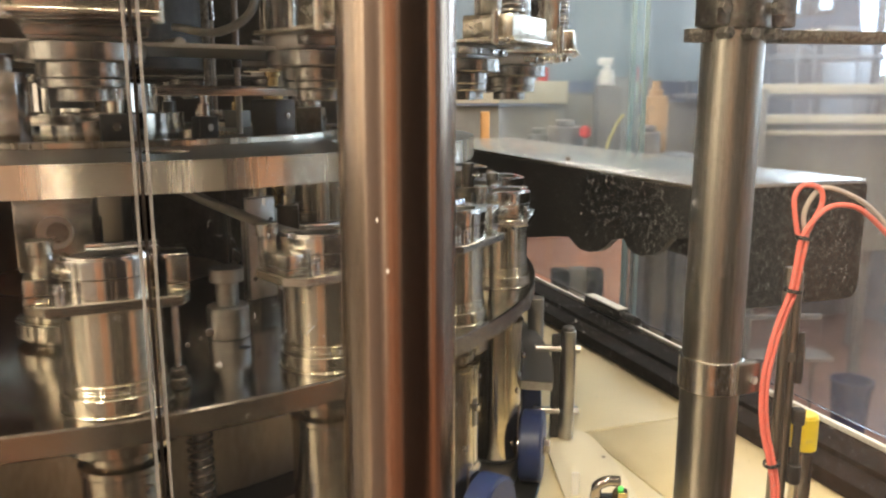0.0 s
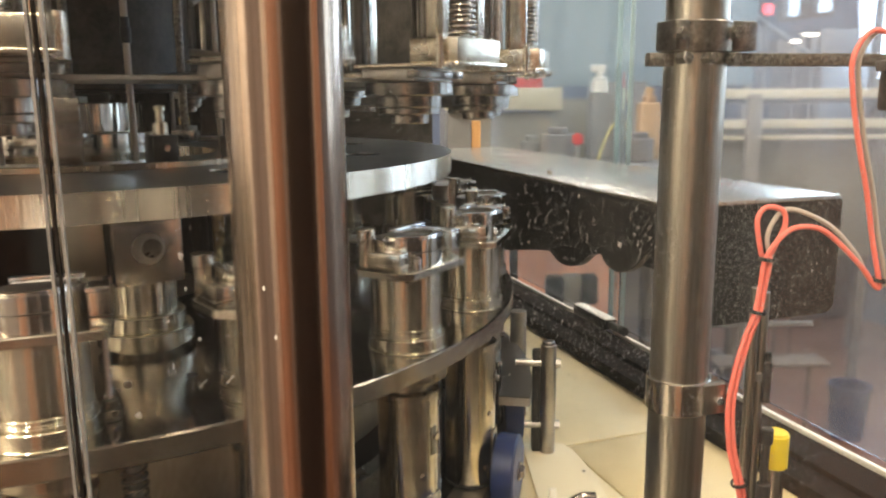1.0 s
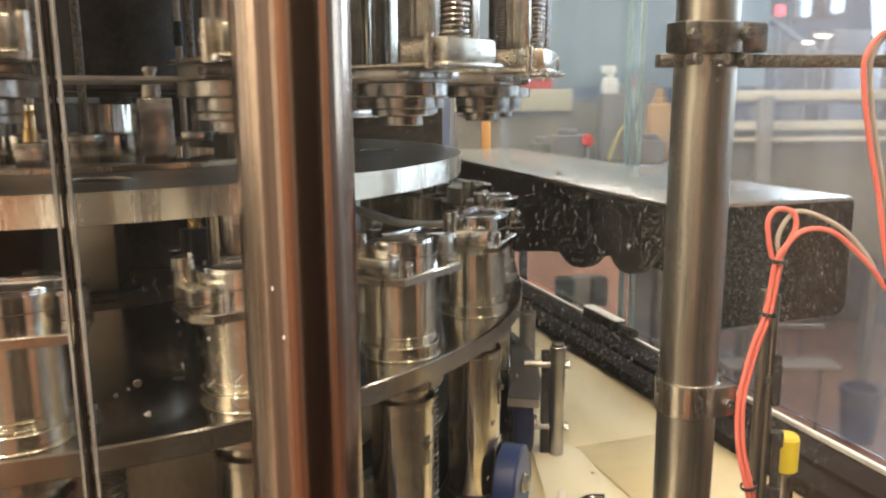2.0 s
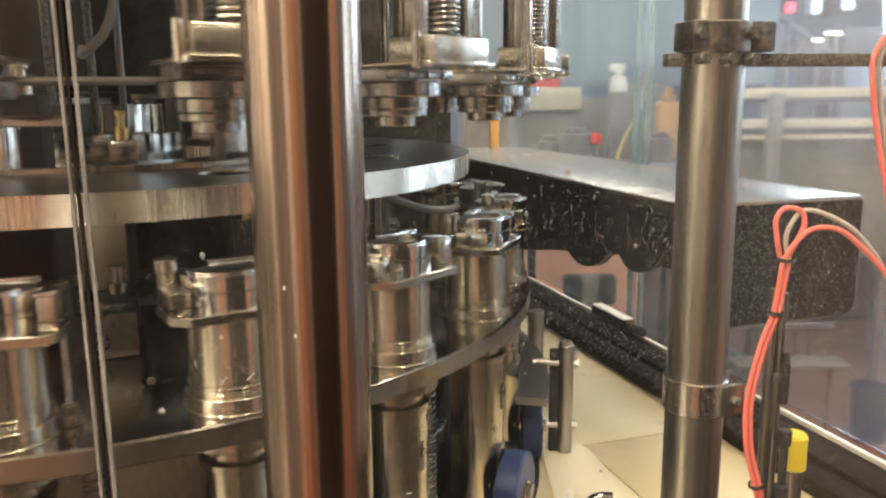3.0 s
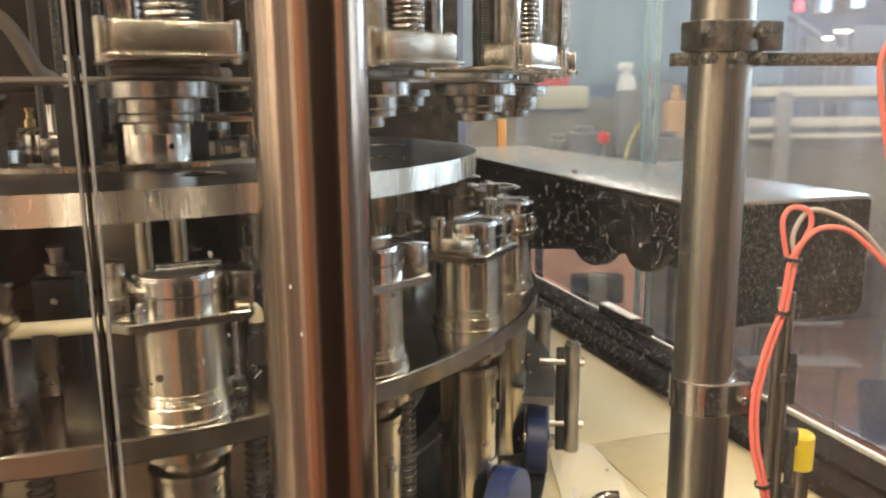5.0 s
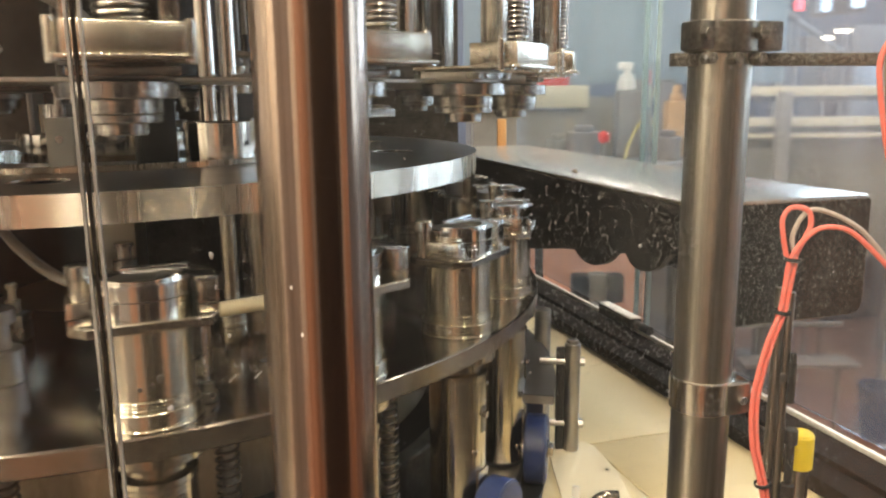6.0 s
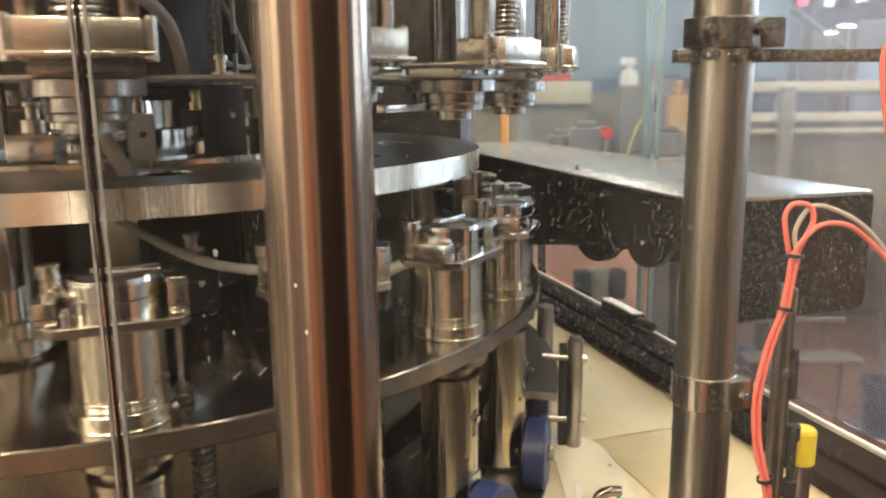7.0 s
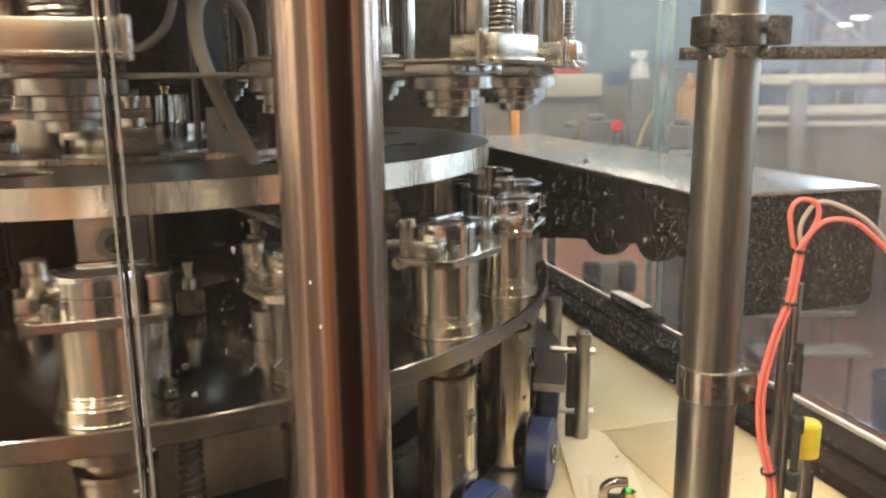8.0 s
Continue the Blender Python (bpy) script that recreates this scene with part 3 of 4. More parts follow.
def rear_post():
    post = thing("steel_post", "stainless post with clamp collars standing on the deck", "post", pose(0.271, 0.783, 0.85, 0, 0, 17))
    part("tube", turned([(0.0298, 0.0, 1.6)], 0.001, 56), POST_STEEL, post)
    low = part("lower_collar", turned([(0.0326, 0.243, 0.279)], 0.0012, 56), LUG_STEEL, post, "bright steel clamp collar")
    part("ear", block((0.030, 0.014, 0.034), (0.0220, -0.027, 0.2605), 0.006), POST_STEEL, low)
    part("ear", block((0.020, 0.012, 0.026), (0.034, 0.004, 0.2635), 0.004), STEEL, low)
    part("bolt", rod((0.025, -0.033, 0.2600), (0.025, -0.0385, 0.2600), 0.0050, 6), CHROME, low)
    high = part("upper_collar", turned([(0.0345, 0.607, 0.637)], 0.0015, 56), GRIMY, post, "stout grimy clamp collar")
    part("ear", block((0.030, 0.034, 0.028), (0.036, -0.010, 0.623), 0.003), GRIMY, high)
    part("ear", block((0.016, 0.034, 0.028), (-0.034, -0.010, 0.623), 0.003), GRIMY, high)
    part("bolt", rod((0.020, -0.030, 0.625), (0.020, -0.0385, 0.625), 0.0065, 6), WEATHERED, high)
    part("bolt", rod((-0.036, -0.027, 0.624), (-0.036, -0.034, 0.624), 0.006, 6), WEATHERED, high)
    bar = part("crossbar", block((0.50, 0.012, 0.0125), (0.195, -0.036, 0.6015), 0.001, turn=pose(0, 0, 0, 0, 0, -9)), WEATHERED, post, "flat steel crossbar")
    for x in (-0.036, -0.008, 0.018):
        part("bolt", rod((x, -0.006, 0.6015), (x, -0.020, 0.6015), 0.006, 6), WEATHERED, bar, "", pose(0.0, -0.020, 0))


def rounded(corners, radii, steps=6):
    """An outline with rounded corners."""
    pts, n = [], len(corners)
    for i, (c, r) in enumerate(zip(corners, radii)):
        p, a, b = Vector(c), Vector(corners[i - 1]), Vector(corners[(i + 1) % n])
        s, e = p + (a - p).normalized() * r, p + (b - p).normalized() * r
        for k in range(steps + 1):
            t = k / steps
            q = s * (1 - t) ** 2 + p * 2 * t * (1 - t) + e * t * t
            pts.append((q.x, q.y))
    return pts


def beam():
    """The covered beam that runs past the post into the machine's depth."""
    b = thing("covered_beam", "black speckled beam with a bright stainless cover", "beam", on(0, 0, 0))
    part("cover", block((0.268, 1.17, 0.006), (0.7125, 1.408, 1.283), 0.0015), PLATE_TOP, b, "bright stainless cover plate")
    own = prism(rounded([(0.583, 1.120), (0.855, 1.120), (0.855, 1.2795), (0.583, 1.2795)], (0.004, 0.020, 0.004, 0.003)), -0.006, 0.006, 0.0008)
    bmesh.ops.transform(own, matrix=Matrix(((1, 0, 0, 0), (0, 0, -1, 0.834), (0, 1, 0, 0), (0, 0, 0, 1))), verts=own.verts)
    part("end_plate", own, BLACK_PAINT, b, "black end plate with a rounded corner")
    # the side plate hangs lower in waves along its length
    def lower_edge(b):
        """Height of the wavy lower edge: it climbs towards the end plate, with two rounded lobes hanging from it."""
        z = np.interp(b, (0.842, 0.882, 1.03, 1.20, 1.35, 1.99), (1.216, 1.212, 1.184, 1.160, 1.132, 1.12))
        for mid, half, deep in ((0.940, 0.054, 0.026), (1.092, 0.062, 0.022)):
            z -= deep * max(0.0, 1 - ((b - mid) / half) ** 2) ** 0.7
        return float(z)

    pts = [(0.842, 1.2795), (1.99, 1.2795)] + [(b, lower_edge(b)) for b in [1.99, 1.6] + [1.35 - 0.0127 * k for k in range(41)]]
    own = prism(pts, -0.006, 0.006, 0.0008)
    bmesh.ops.transform(own, matrix=Matrix(((0, 0, 1, 0.588), (1, 0, 0, 0), (0, 1, 0, 0), (0, 0, 0, 1))), verts=own.verts)
    part("side_plate", own, BLACK_PAINT, b, "black side plate with a wavy lower edge")
    part("inner_box", block((0.20, 1.1, 0.09), (0.72, 1.40, 1.225), 0.004), BLACK, b)
    part("screw", rod((0.62, 1.24, 1.286), (0.62, 1.24, 1.2925), 0.005, 6), STEEL, b)


# ---- the carousel ----
CENTRE = (-0.511, 1.208)
RING_R, RING_TOP, RING_LOW = 0.6545, 1.143, 1.1206
DISC_R, DISC_TOP, DISC_LOW = 0.562, 1.339, 1.310
SEAT_R, HEADS = 0.606, 20
PITCH = 360 / HEADS
HOLE_A = 25.5
HEAD_X, HEAD_Y, BLOCK_Y = 0.012, -0.0050, -0.0020  # the head hangs a little behind its seat, its spring block less so
PERIOD, PHASE = 1.1621, -65.66  # seconds from one seat to the next; angle of a seat at 6 s


def pierced_disc(r_out, r_in, holes, lo, hi, seg=160):
    """A plate with round holes: (radius from centre, angle, hole radius)."""
    bm = bmesh.new()

    def loop(cx, cy, r, n):
        vs = [bm.verts.new((cx + r * math.cos(2 * math.pi * i / n), cy + r * math.sin(2 * math.pi * i / n), lo)) for i in range(n)]
        return [bm.edges.new((vs[i], vs[(i + 1) % n])) for i in range(n)]

    edges = loop(0, 0, r_out, seg) + loop(0, 0, r_in, 64)
    for d, a, r in holes:
        edges += loop(d * math.cos(radians(a)), d * math.sin(radians(a)), r, 28)
    bmesh.ops.triangle_fill(bm, use_beauty=True, use_dissolve=False, edges=edges)
    top = bmesh.ops.extrude_face_region(bm, geom=bm.faces[:])["geom"]
    bmesh.ops.translate(bm, vec=(0, 0, hi - lo), verts=[v for v in top if isinstance(v, bmesh.types.BMVert)])
    return bm


def build_lifter(parent):
    """A lifting cylinder on the lower ring; its origin is the seat on the ring's top, x points outward."""
    body = part("lifter", turned([(0.0392, 0.0265, 0.087)], 0.0006, 56), TURNED, parent, "turned steel lifting cylinder")
    part("collar", turned([(0.0452, 0.0, 0.0025), (0.0432, 0.0025, 0.0160)], 0.0007, 56), TURNED, body)
    part("neck_ring", turned([(0.0388, 0.016, 0.0172), (0.0402, 0.0172, 0.0193), (0.0396, 0.0193, 0.0199), (0.0402, 0.0199, 0.0219), (0.0396, 0.0219, 0.0225), (0.0404, 0.0225, 0.0258), (0.0383, 0.0258, 0.0267)], 0.0004, 56), TURNED, body, "bright grooved neck ring")
    for y, z in ((0.004, 0.0815), (-0.031, 0.0825)):  # two small screws under the plate
        d = Vector((math.sqrt(0.0392 ** 2 - y * y), y, 0)) / 0.0392
        part("set_screw", rod(d * 0.037 + Vector((0, 0, z)), d * 0.0405 + Vector((0, 0, z)), 0.0026, 10, bevel=0.0004), CHROME if y > 0 else BLACK, body, "small set screw")
    outline = [(0.0445, -0.046), (0.0445, 0.052), (0.030, 0.0600), (-0.020, 0.0600), (-0.036, 0.046), (-0.036, -0.046), (-0.020, -0.0600), (0.028, -0.0600)]
    part("plate", prism(outline, 0.0875, 0.0965, 0.0010), LUG_STEEL, body, "flat steel carrier plate")
    part("cup", arc_band(0.0370, 0.0412, -122, 122, 0.0965, 0.1240), CUP_STEEL, body, "half-round steel cup")
    part("cup_rim", arc_band(0.0366, 0.0424, -122, 122, 0.1242, 0.1268), CHROME, body, "bright cup rim")
    part("cup_band", arc_band(0.0413, 0.0416, -100, 100, 0.1125, 0.1132), DARK_STEEL, body, "fine dark groove line")
    part("cup_step", arc_band(0.0300, 0.0352, -95, 60, 0.1242, 0.1292), CUP_STEEL, body, "raised inner step of the cup")
    tall = part("lug", block((0.046, 0.0165, 0.0275), (0.010, 0.0515, 0.1105), 0.0012), LUG_STEEL, body, "tall square lug")
    part("lug_cap", block((0.050, 0.0185, 0.0030), (0.009, 0.0505, 0.1260), 0.0006), CHROME, tall, "thin bright cap on the lug")
    part("lug_groove", block((0.0470, 0.0171, 0.0008), (0.010, 0.0515, 0.1045), 0), DARK_STEEL, tall)
    low = part("lug", block((0.040, 0.0175, 0.0195), (0.014, -0.0508, 0.1064), 0.0012), LUG_STEEL, body, "low square lug")
    part("lug_groove", block((0.0410, 0.0181, 0.0008), (0.014, -0.0508, 0.1030), 0), DARK_STEEL, low)
    part("stop_screw", turned([(0.0036, 0.0965, 0.1050), (0.0050, 0.1050, 0.1085), (0.0030, 0.1085, 0.1120)], 0.0006, 14), CHROME, body, "bright stop screw", pose(0.0405, -0.0352, 0))
    pin = part("clamp_pin", turned([(0.0085, 0.0965, 0.126), (0.0100, 0.126, 0.1385)], 0.001, 18), LUG_STEEL, body, "", pose(-0.016, -0.0495, 0))
    part("cup_bar", block((0.011, 0.056, 0.0048), (-0.006, 0.012, 0.1318), 0.0010), CHROME, body, "bright bar across the cup")
    part("piston_top", turned([(0.0364, 0.0965, 0.1230)], 0.0008, 40), DULL, body, "flat piston top")
    part("ring_hole_disc", rod((-0.089, -0.040, -0.001), (-0.089, -0.040, 0.0004), 0.006, 18, bevel=0.0002), BLACK, body, "black disc for a shaded hole in the ring")
    part("side_rod", turned([(0.0042, 0.0005, 0.0020), (0.0030, 0.0020, 0.0875)], 0.0005, 14), CHROME, body, "slim bright side rod", pose(-0.012, 0.0500, 0))
    part("rod_foot", turned([(0.0095, 0.0004, 0.010), (0.0070, 0.010, 0.018)], 0.0008, 18), DARK_STEEL, body, "dark foot of the side rod", pose(-0.012, 0.0500, 0))
    # under the ring: a piston runs into an open sleeve
    part("flange", turned([(0.030, -0.052, -0.034), (0.046, -0.034, -0.0226)], 0.0012, 48), SLEEVE, body, "worn flange and piston under the ring")
    sleeve = part("sleeve", lathe([(0.030, -0.058), (0.0352, -0.050), (0.0365, -0.0505), (0.0365, -0.056), (0.0350, -0.058), (0.0350, -0.247), (0.034, -0.248)], 48), SLEEVE, body, "worn open sleeve under the ring")
    part("slot", block((0.004, 0.010, 0.034), (0.0338, 0.0, -0.108), 0.001), DARK_STEEL, sleeve, "dark insert for the slot's shade")
    part("slot_bolt", rod((0.034, 0, -0.102), (0.0405, 0, -0.102), 0.0045, 10), POLISHED, sleeve)
    part("bottom_ring", turned([(0.0362, -0.253, -0.2482)], 0.0012, 40), BLACK, sleeve, "black bottom ring")
    for y, z in ((0.018, -0.070), (-0.016, -0.148), (0.020, -0.185), (-0.022, -0.225)):
        d = Vector((math.sqrt(0.035 ** 2 - y * y), y, 0)) / 0.035
        part("sleeve_screw", rod(d * 0.033 + Vector((0, 0, z)), d * 0.0375 + Vector((0, 0, z)), 0.0038, 10), POLISHED, sleeve, "bright screw")
    part("return_spring", coil(0.0105, 0.0016, -0.240, -0.026, 26), DARK_STEEL, body, "dark return spring", pose(-0.012, 0.064, 0))
    part("guide_rod", turned([(0.0065, -0.250, -0.0224)], 0.0006, 16), DULL, body, "", pose(-0.012, 0.064, 0))
    # the roller, its axle points outward
    out = Matrix(((0, 0, 1, 0), (0, 1, 0, 0), (-1, 0, 0, 0), (0, 0, 0, 1)))
    roller = part("roller", turned([(0.0475, -0.0155, -0.014), (0.0505, -0.014, 0.014), (0.0475, 0.014, 0.0155)], 0.001, 48), BLUE, body, "wet blue polymer cam roller", Matrix.Translation((0.053, 0, -0.235)) @ out)
    part("axle_nut", turned([(0.0145, 0.0155, 0.0185), (0.0105, 0.0185, 0.0245)], 0.0008, 6), POLISHED, roller)
    part("hub", turned([(0.020, -0.0215, -0.0155)], 0.0012, 24), STEEL, roller, "steel hub")
    part("axle", turned([(0.010, -0.036, -0.0215)], 0.0008, 20), STEEL, roller)
    part("fork", block((0.006, 0.026, 0.075), (0.0330, 0, -0.210), 0.002), STEEL, body, "steel roller bracket")
    return body


def build_head(parent):
    """The unit over each seat; heights are the hall's."""
    body = part("head", turned([(0.0205, 1.3905, 1.4005), (0.0325, 1.4005, 1.4075), (0.0335, 1.4075, 1.4195), (0.0465, 1.4195, 1.4330), (0.020, 1.4330, 1.437)], 0.0008, 48, at=(HEAD_X, HEAD_Y, 0)), HEAD_STEEL, parent, "turned steel working head")
    part("guide_block", block((0.066, 0.070, 0.0132), (0.010, HEAD_Y, 1.4405), 0.0015), DULL, body, "dull guide block")
    part("guide_bar", block((0.016, 0.082, 0.0075), (0.043, HEAD_Y + 0.004, 1.4405), 0.0010), HEAD_STEEL, body, "flat guide bar")
    for y in (-0.022, 0.006, 0.030):
        part("guide_screw", rod((0.0505, HEAD_Y + y, 1.4406), (0.0535, HEAD_Y + y, 1.4406), 0.0028, 8), POLISHED, body)
    out, z = 0.068, 1.4498  # the spring block stands further out than the head
    part("guide_plate", block((0.128, 0.0930, 0.0036), (0.037, BLOCK_Y, z - 0.0008), 0.0008), CREAM_STEEL, body, "thin guide plate")
    part("block", block((0.056, 0.0830, 0.0233), (out, BLOCK_Y, z + 0.0127), 0.0014), CREAM_STEEL, body, "satin milled steel block")
    for s in (-1, 1):
        part("plate_screw", rod((out + 0.024, BLOCK_Y + s * 0.0445, z + 0.0008), (out + 0.024, BLOCK_Y + s * 0.0445, z - 0.0044), 0.0038, 10), CHROME, body)
        part("peg", rod((out + 0.012, BLOCK_Y + s * 0.0475, z - 0.0053), (out + 0.012, BLOCK_Y + s * 0.0475, z + 0.0275), 0.0042, 16), LUG_STEEL, body)
        part("column", block((0.020, 0.013, 0.2032), (out, BLOCK_Y + s * 0.0335, z + 0.1261), 0.001), LUG_STEEL, body, "upright steel column")
        part("column_edge", block((0.006, 0.005, 0.2032), (out - 0.012, BLOCK_Y + s * 0.0385, z + 0.1261), 0.0008), HEAD_STEEL, body)
    part("spring", coil(0.0185, 0.0019, z + 0.0262, z + 0.215, 37), SPRING_STEEL, body, "coiled spring", pose(out, BLOCK_Y, 0))
    part("spindle", turned([(0.0135, z + 0.0242, z + 0.2277)], 0.0008, 24), DARK_STEEL, body, "", pose(out, BLOCK_Y, 0))
    part("spring_seat", turned([(0.0215, z + 0.0242, z + 0.0262)], 0.0005, 32), DARK_STEEL, body, "", pose(out, BLOCK_Y, 0))
    return body


def build_inner(parent):
    """The bearing unit inside the ring of seats."""
    body = part("bearing_unit", turned([(0.040, 1.1435, 1.150), (0.052, 1.150, 1.168), (0.044, 1.168, 1.185), (0.036, 1.185, 1.3095)], 0.001, 44), TURNED, parent, "turned bearing unit")
    b = part("bearing_block", block((0.030, 0.072, 0.078), (0.030, 0, 1.262), 0.002), STEEL, body, "milled bearing block")
    part("bore", rod((0.0440, 0.0, 1.262), (0.0462, 0.0, 1.262), 0.017, 24), DULL, b, "round bore")
    part("bore_plug", rod((0.0455, 0.003, 1.262), (0.0475, 0.003, 1.262), 0.0105, 20), DARK_STEEL, b)
    return body


def rim_faces(ob, mat):
    """Gives the upright faces of a turned plate their own lathe-marked surface."""
    ob.data.materials.append(mat)
    for p in ob.data.polygons:
        if abs(p.normal.z) < 0.5:
            p.material_index = 1


def carousel():
    car = thing("rotary_carousel", "turning stainless carousel of spring heads and lifting cylinders", "machine carousel", pose(*CENTRE, 0))
    low = part("lower_ring", hollow(0.20, RING_R, RING_LOW, RING_TOP, 0.0016, 200), RING_STEEL, car, "broad flat steel ring")
    part("drum", turned([(0.485, 0.97, RING_LOW - 0.0005)], 0.003, 120), DRUM_STEEL, car, "tan-grey inner drum")
    disc = part("upper_disc", pierced_disc(DISC_R, 0.20, [(0.437, HOLE_A + PITCH * 2 * i, 0.030) for i in range(HEADS // 2)], DISC_LOW, DISC_TOP), DISC_STEEL, car, "pierced steel disc")
    rim_faces(low, LOW_RIM)
    rim_faces(disc, RIM_STEEL)
    for i in range(HEADS // 2):
        part("hole_lining", lathe([(0.0296, DISC_LOW + 0.002), (0.0296, DISC_TOP - 0.002), (0.0265, DISC_TOP - 0.002), (0.0265, DISC_LOW + 0.006), (0.004, DISC_LOW + 0.006), (0.004, DISC_LOW + 0.002)], 28), BLACK, car, "black cup in the disc for the hole's dark inside", pose(0, 0, 0, 0, 0, HOLE_A + PITCH * 2 * i) @ pose(0.437, 0, 0))
    part("inner_rim", hollow(0.351, 0.361, DISC_TOP + 0.0002, DISC_TOP + 0.0075, 0.001, 120), RIM_STEEL, car, "raised inner rim")
    part("head_ring", hollow(0.44, 0.604, 1.4333, 1.4372, 0.0008, 140), DULL, car, "thin ring plate that ties the heads")
    part("top_plate", hollow(0.1905, 0.695, 1.678, 1.70, 0.0015, 120), DULL, car, "top plate over the heads")
    lifter, head, inner = build_lifter(car), build_head(car), build_inner(car)
    for i in range(HEADS):
        turn = pose(0, 0, 0, 0, 0, PITCH * i)
        seat = turn @ pose(SEAT_R, 0, RING_TOP)
        top = turn @ pose(SEAT_R, 0, 0)
        if i == 0:
            lifter.matrix_basis, head.matrix_basis = seat, top
        else:
            copy_thing(lifter, seat)
            copy_thing(head, top)
    for k, a in enumerate((324, 84, 204)):
        where = pose(0, 0, 0, 0, 0, a) @ pose(0.39, 0, 0)
        if k == 0:
            inner.matrix_basis = where
        else:
            copy_thing(inner, where)
        for da in (54, 60):
            part("guide_column", turned([(0.017, RING_TOP, RING_TOP + 0.02), (0.0095, RING_TOP + 0.02, DISC_LOW)], 0.001, 24), TURNED, car, "slim bright guide column", pose(0, 0, 0, 0, 0, a + da) @ pose(0.37, 0, 0))
        part("guide_foot", block((0.03, 0.07, 0.016), (0, 0, RING_TOP + 0.028), 0.0015), STEEL, car, "", pose(0, 0, 0, 0, 0, a + 57) @ pose(0.385, 0, 0))
        part("valve_body", turned([(0.022, RING_TOP, RING_TOP + 0.034), (0.012, RING_TOP + 0.034, RING_TOP + 0.06), (0.018, RING_TOP + 0.06, RING_TOP + 0.075)], 0.001, 28), BRASS if k == 2 else DULL, car, "small valve body", pose(0, 0, 0, 0, 0, a + 20) @ pose(0.47, 0, 0))
        part("guide_shoe", block((0.045, 0.055, 0.05), (0, 0, RING_TOP + 0.0252), 0.002), DARK_STEEL, car, "dark guide shoe", pose(0, 0, 0, 0, 0, a + 80) @ pose(0.40, 0, 0))
        for y, z in ((-0.012, 0.045), (0.012, 0.045), (-0.012, 0.112), (0.012, 0.112)) if k == 1 else ():
            if (y, z) == (-0.012, 0.045):
                plate = part("drilled_plate", block((0.008, 0.036, 0.118), (0, 0, RING_TOP + 0.0795), 0.001), DULL, car, "drilled upright plate", pose(0, 0, 0, 0, 0, a + 29) @ pose(0.42, 0, 0))
            if plate:
                part("screw_hole_disc", rod((0.0035, y, RING_TOP + z), (0.0045, y, RING_TOP + z), 0.003, 10, bevel=0.0002), BLACK, plate)
        pts = [(0.39 * math.cos(radians(w)), 0.39 * math.sin(radians(w)), z) for w, z in ((-26, 1.309), (-20, 1.300))]
        pts += [(r * math.cos(radians(w)), r * math.sin(radians(w)), z) for r, w, z in ((0.44, -14, 1.275), (0.49, -8, 1.250), (0.53, -2, 1.240), (0.555, 2, 1.240))]
        part("air_hose", tube(smooth_path(pts), 0.0055), HOSE, car, "grey air hose", pose(0, 0, 0, 0, 0, a + 36))
    # one cream pipe runs behind the cylinders and turns down at its end
    arc = [(0.52 * math.cos(radians(w)), 0.52 * math.sin(radians(w)), 1.2075) for w in (2, 6, 10, 15, 20, 24, 26)]
    arc += [(0.52 * math.cos(radians(w)), 0.52 * math.sin(radians(w)), z) for w, z in ((27.2, 1.2045), (27.9, 1.1975), (28.0, 1.187))]
    part("cream_pipe", tube(smooth_path(arc, 6), 0.0078, 16), CREAM_PIPE, car, "cream pipe with a downward bend")
    for w in (6, 21):
        part("pipe_clip", block((0.014, 0.020, 0.0645), (0.52, 0, RING_TOP + 0.0322), 0.0015), DARK_STEEL, car, "dark pipe clip", pose(0, 0, 0, 0, 0, w))
    part("pipe_stub", turned([(0.0105, RING_TOP, RING_TOP + 0.030), (0.0085, RING_TOP + 0.030, RING_TOP + 0.046)], 0.001, 20), BLACK, car, "dark stub under the bend", pose(0, 0, 0, 0, 0, 28.0) @ pose(0.52, 0, 0))
    # one thick hose rises from a lined hole in the disc and arches over inwards
    arc = [(r * math.cos(radians(w)), r * math.sin(radians(w)), z) for r, w, z in ((0.446, -15.5, 1.326), (0.445, -16.2, 1.350), (0.440, -18.6, 1.390), (0.430, -20.6, 1.430), (0.410, -21.6, 1.485), (0.380, -19, 1.525), (0.345, -12, 1.535), (0.315, -4, 1.505), (0.295, 0, 1.455), (0.27, 2, 1.4434))]
    part("thick_hose", tube(smooth_path(arc, 6), 0.0082, 16), GREY_CABLE, car, "thick grey arched hose")
    # one round post with two columns, and hoses, inside the ring of heads
    at = pose(0, 0, 0, 0, 0, 23) @ pose(0.314, 0, 0)
    part("inner_post", turned([(0.044, DISC_TOP, DISC_TOP + 0.052)], 0.001, 48), CUP_STEEL, car, "bright round post", at)
    part("post_screw", rod((0.0435, 0, DISC_TOP + 0.026), (0.0448, 0, DISC_TOP + 0.026), 0.0035, 10, bevel=0.0003), BLACK, car, "dark set screw", at @ pose(0, 0, 0, 0, 0, 12))
    for y in (-0.015, 0.015):
        part("post_column", turned([(0.0110, DISC_TOP + 0.0523, 1.6776)], 0.001, 24), CUP_STEEL, car, "", at @ pose(0, y, 0))
    for i in range(0, HEADS, 4):
        a = PITCH * i
        pts = [(0.195, 0, 1.57), (0.26, 0.03, 1.60), (0.33, 0.06, 1.57), (0.36, 0.05, 1.50), (0.33, 0.02, 1.47), (0.24, 0.01, 1.48)]
        part("air_hose", tube(smooth_path(pts), 0.005), HOSE, car, "grey looped air hose", pose(0, 0, 0, 0, 0, a + 40))
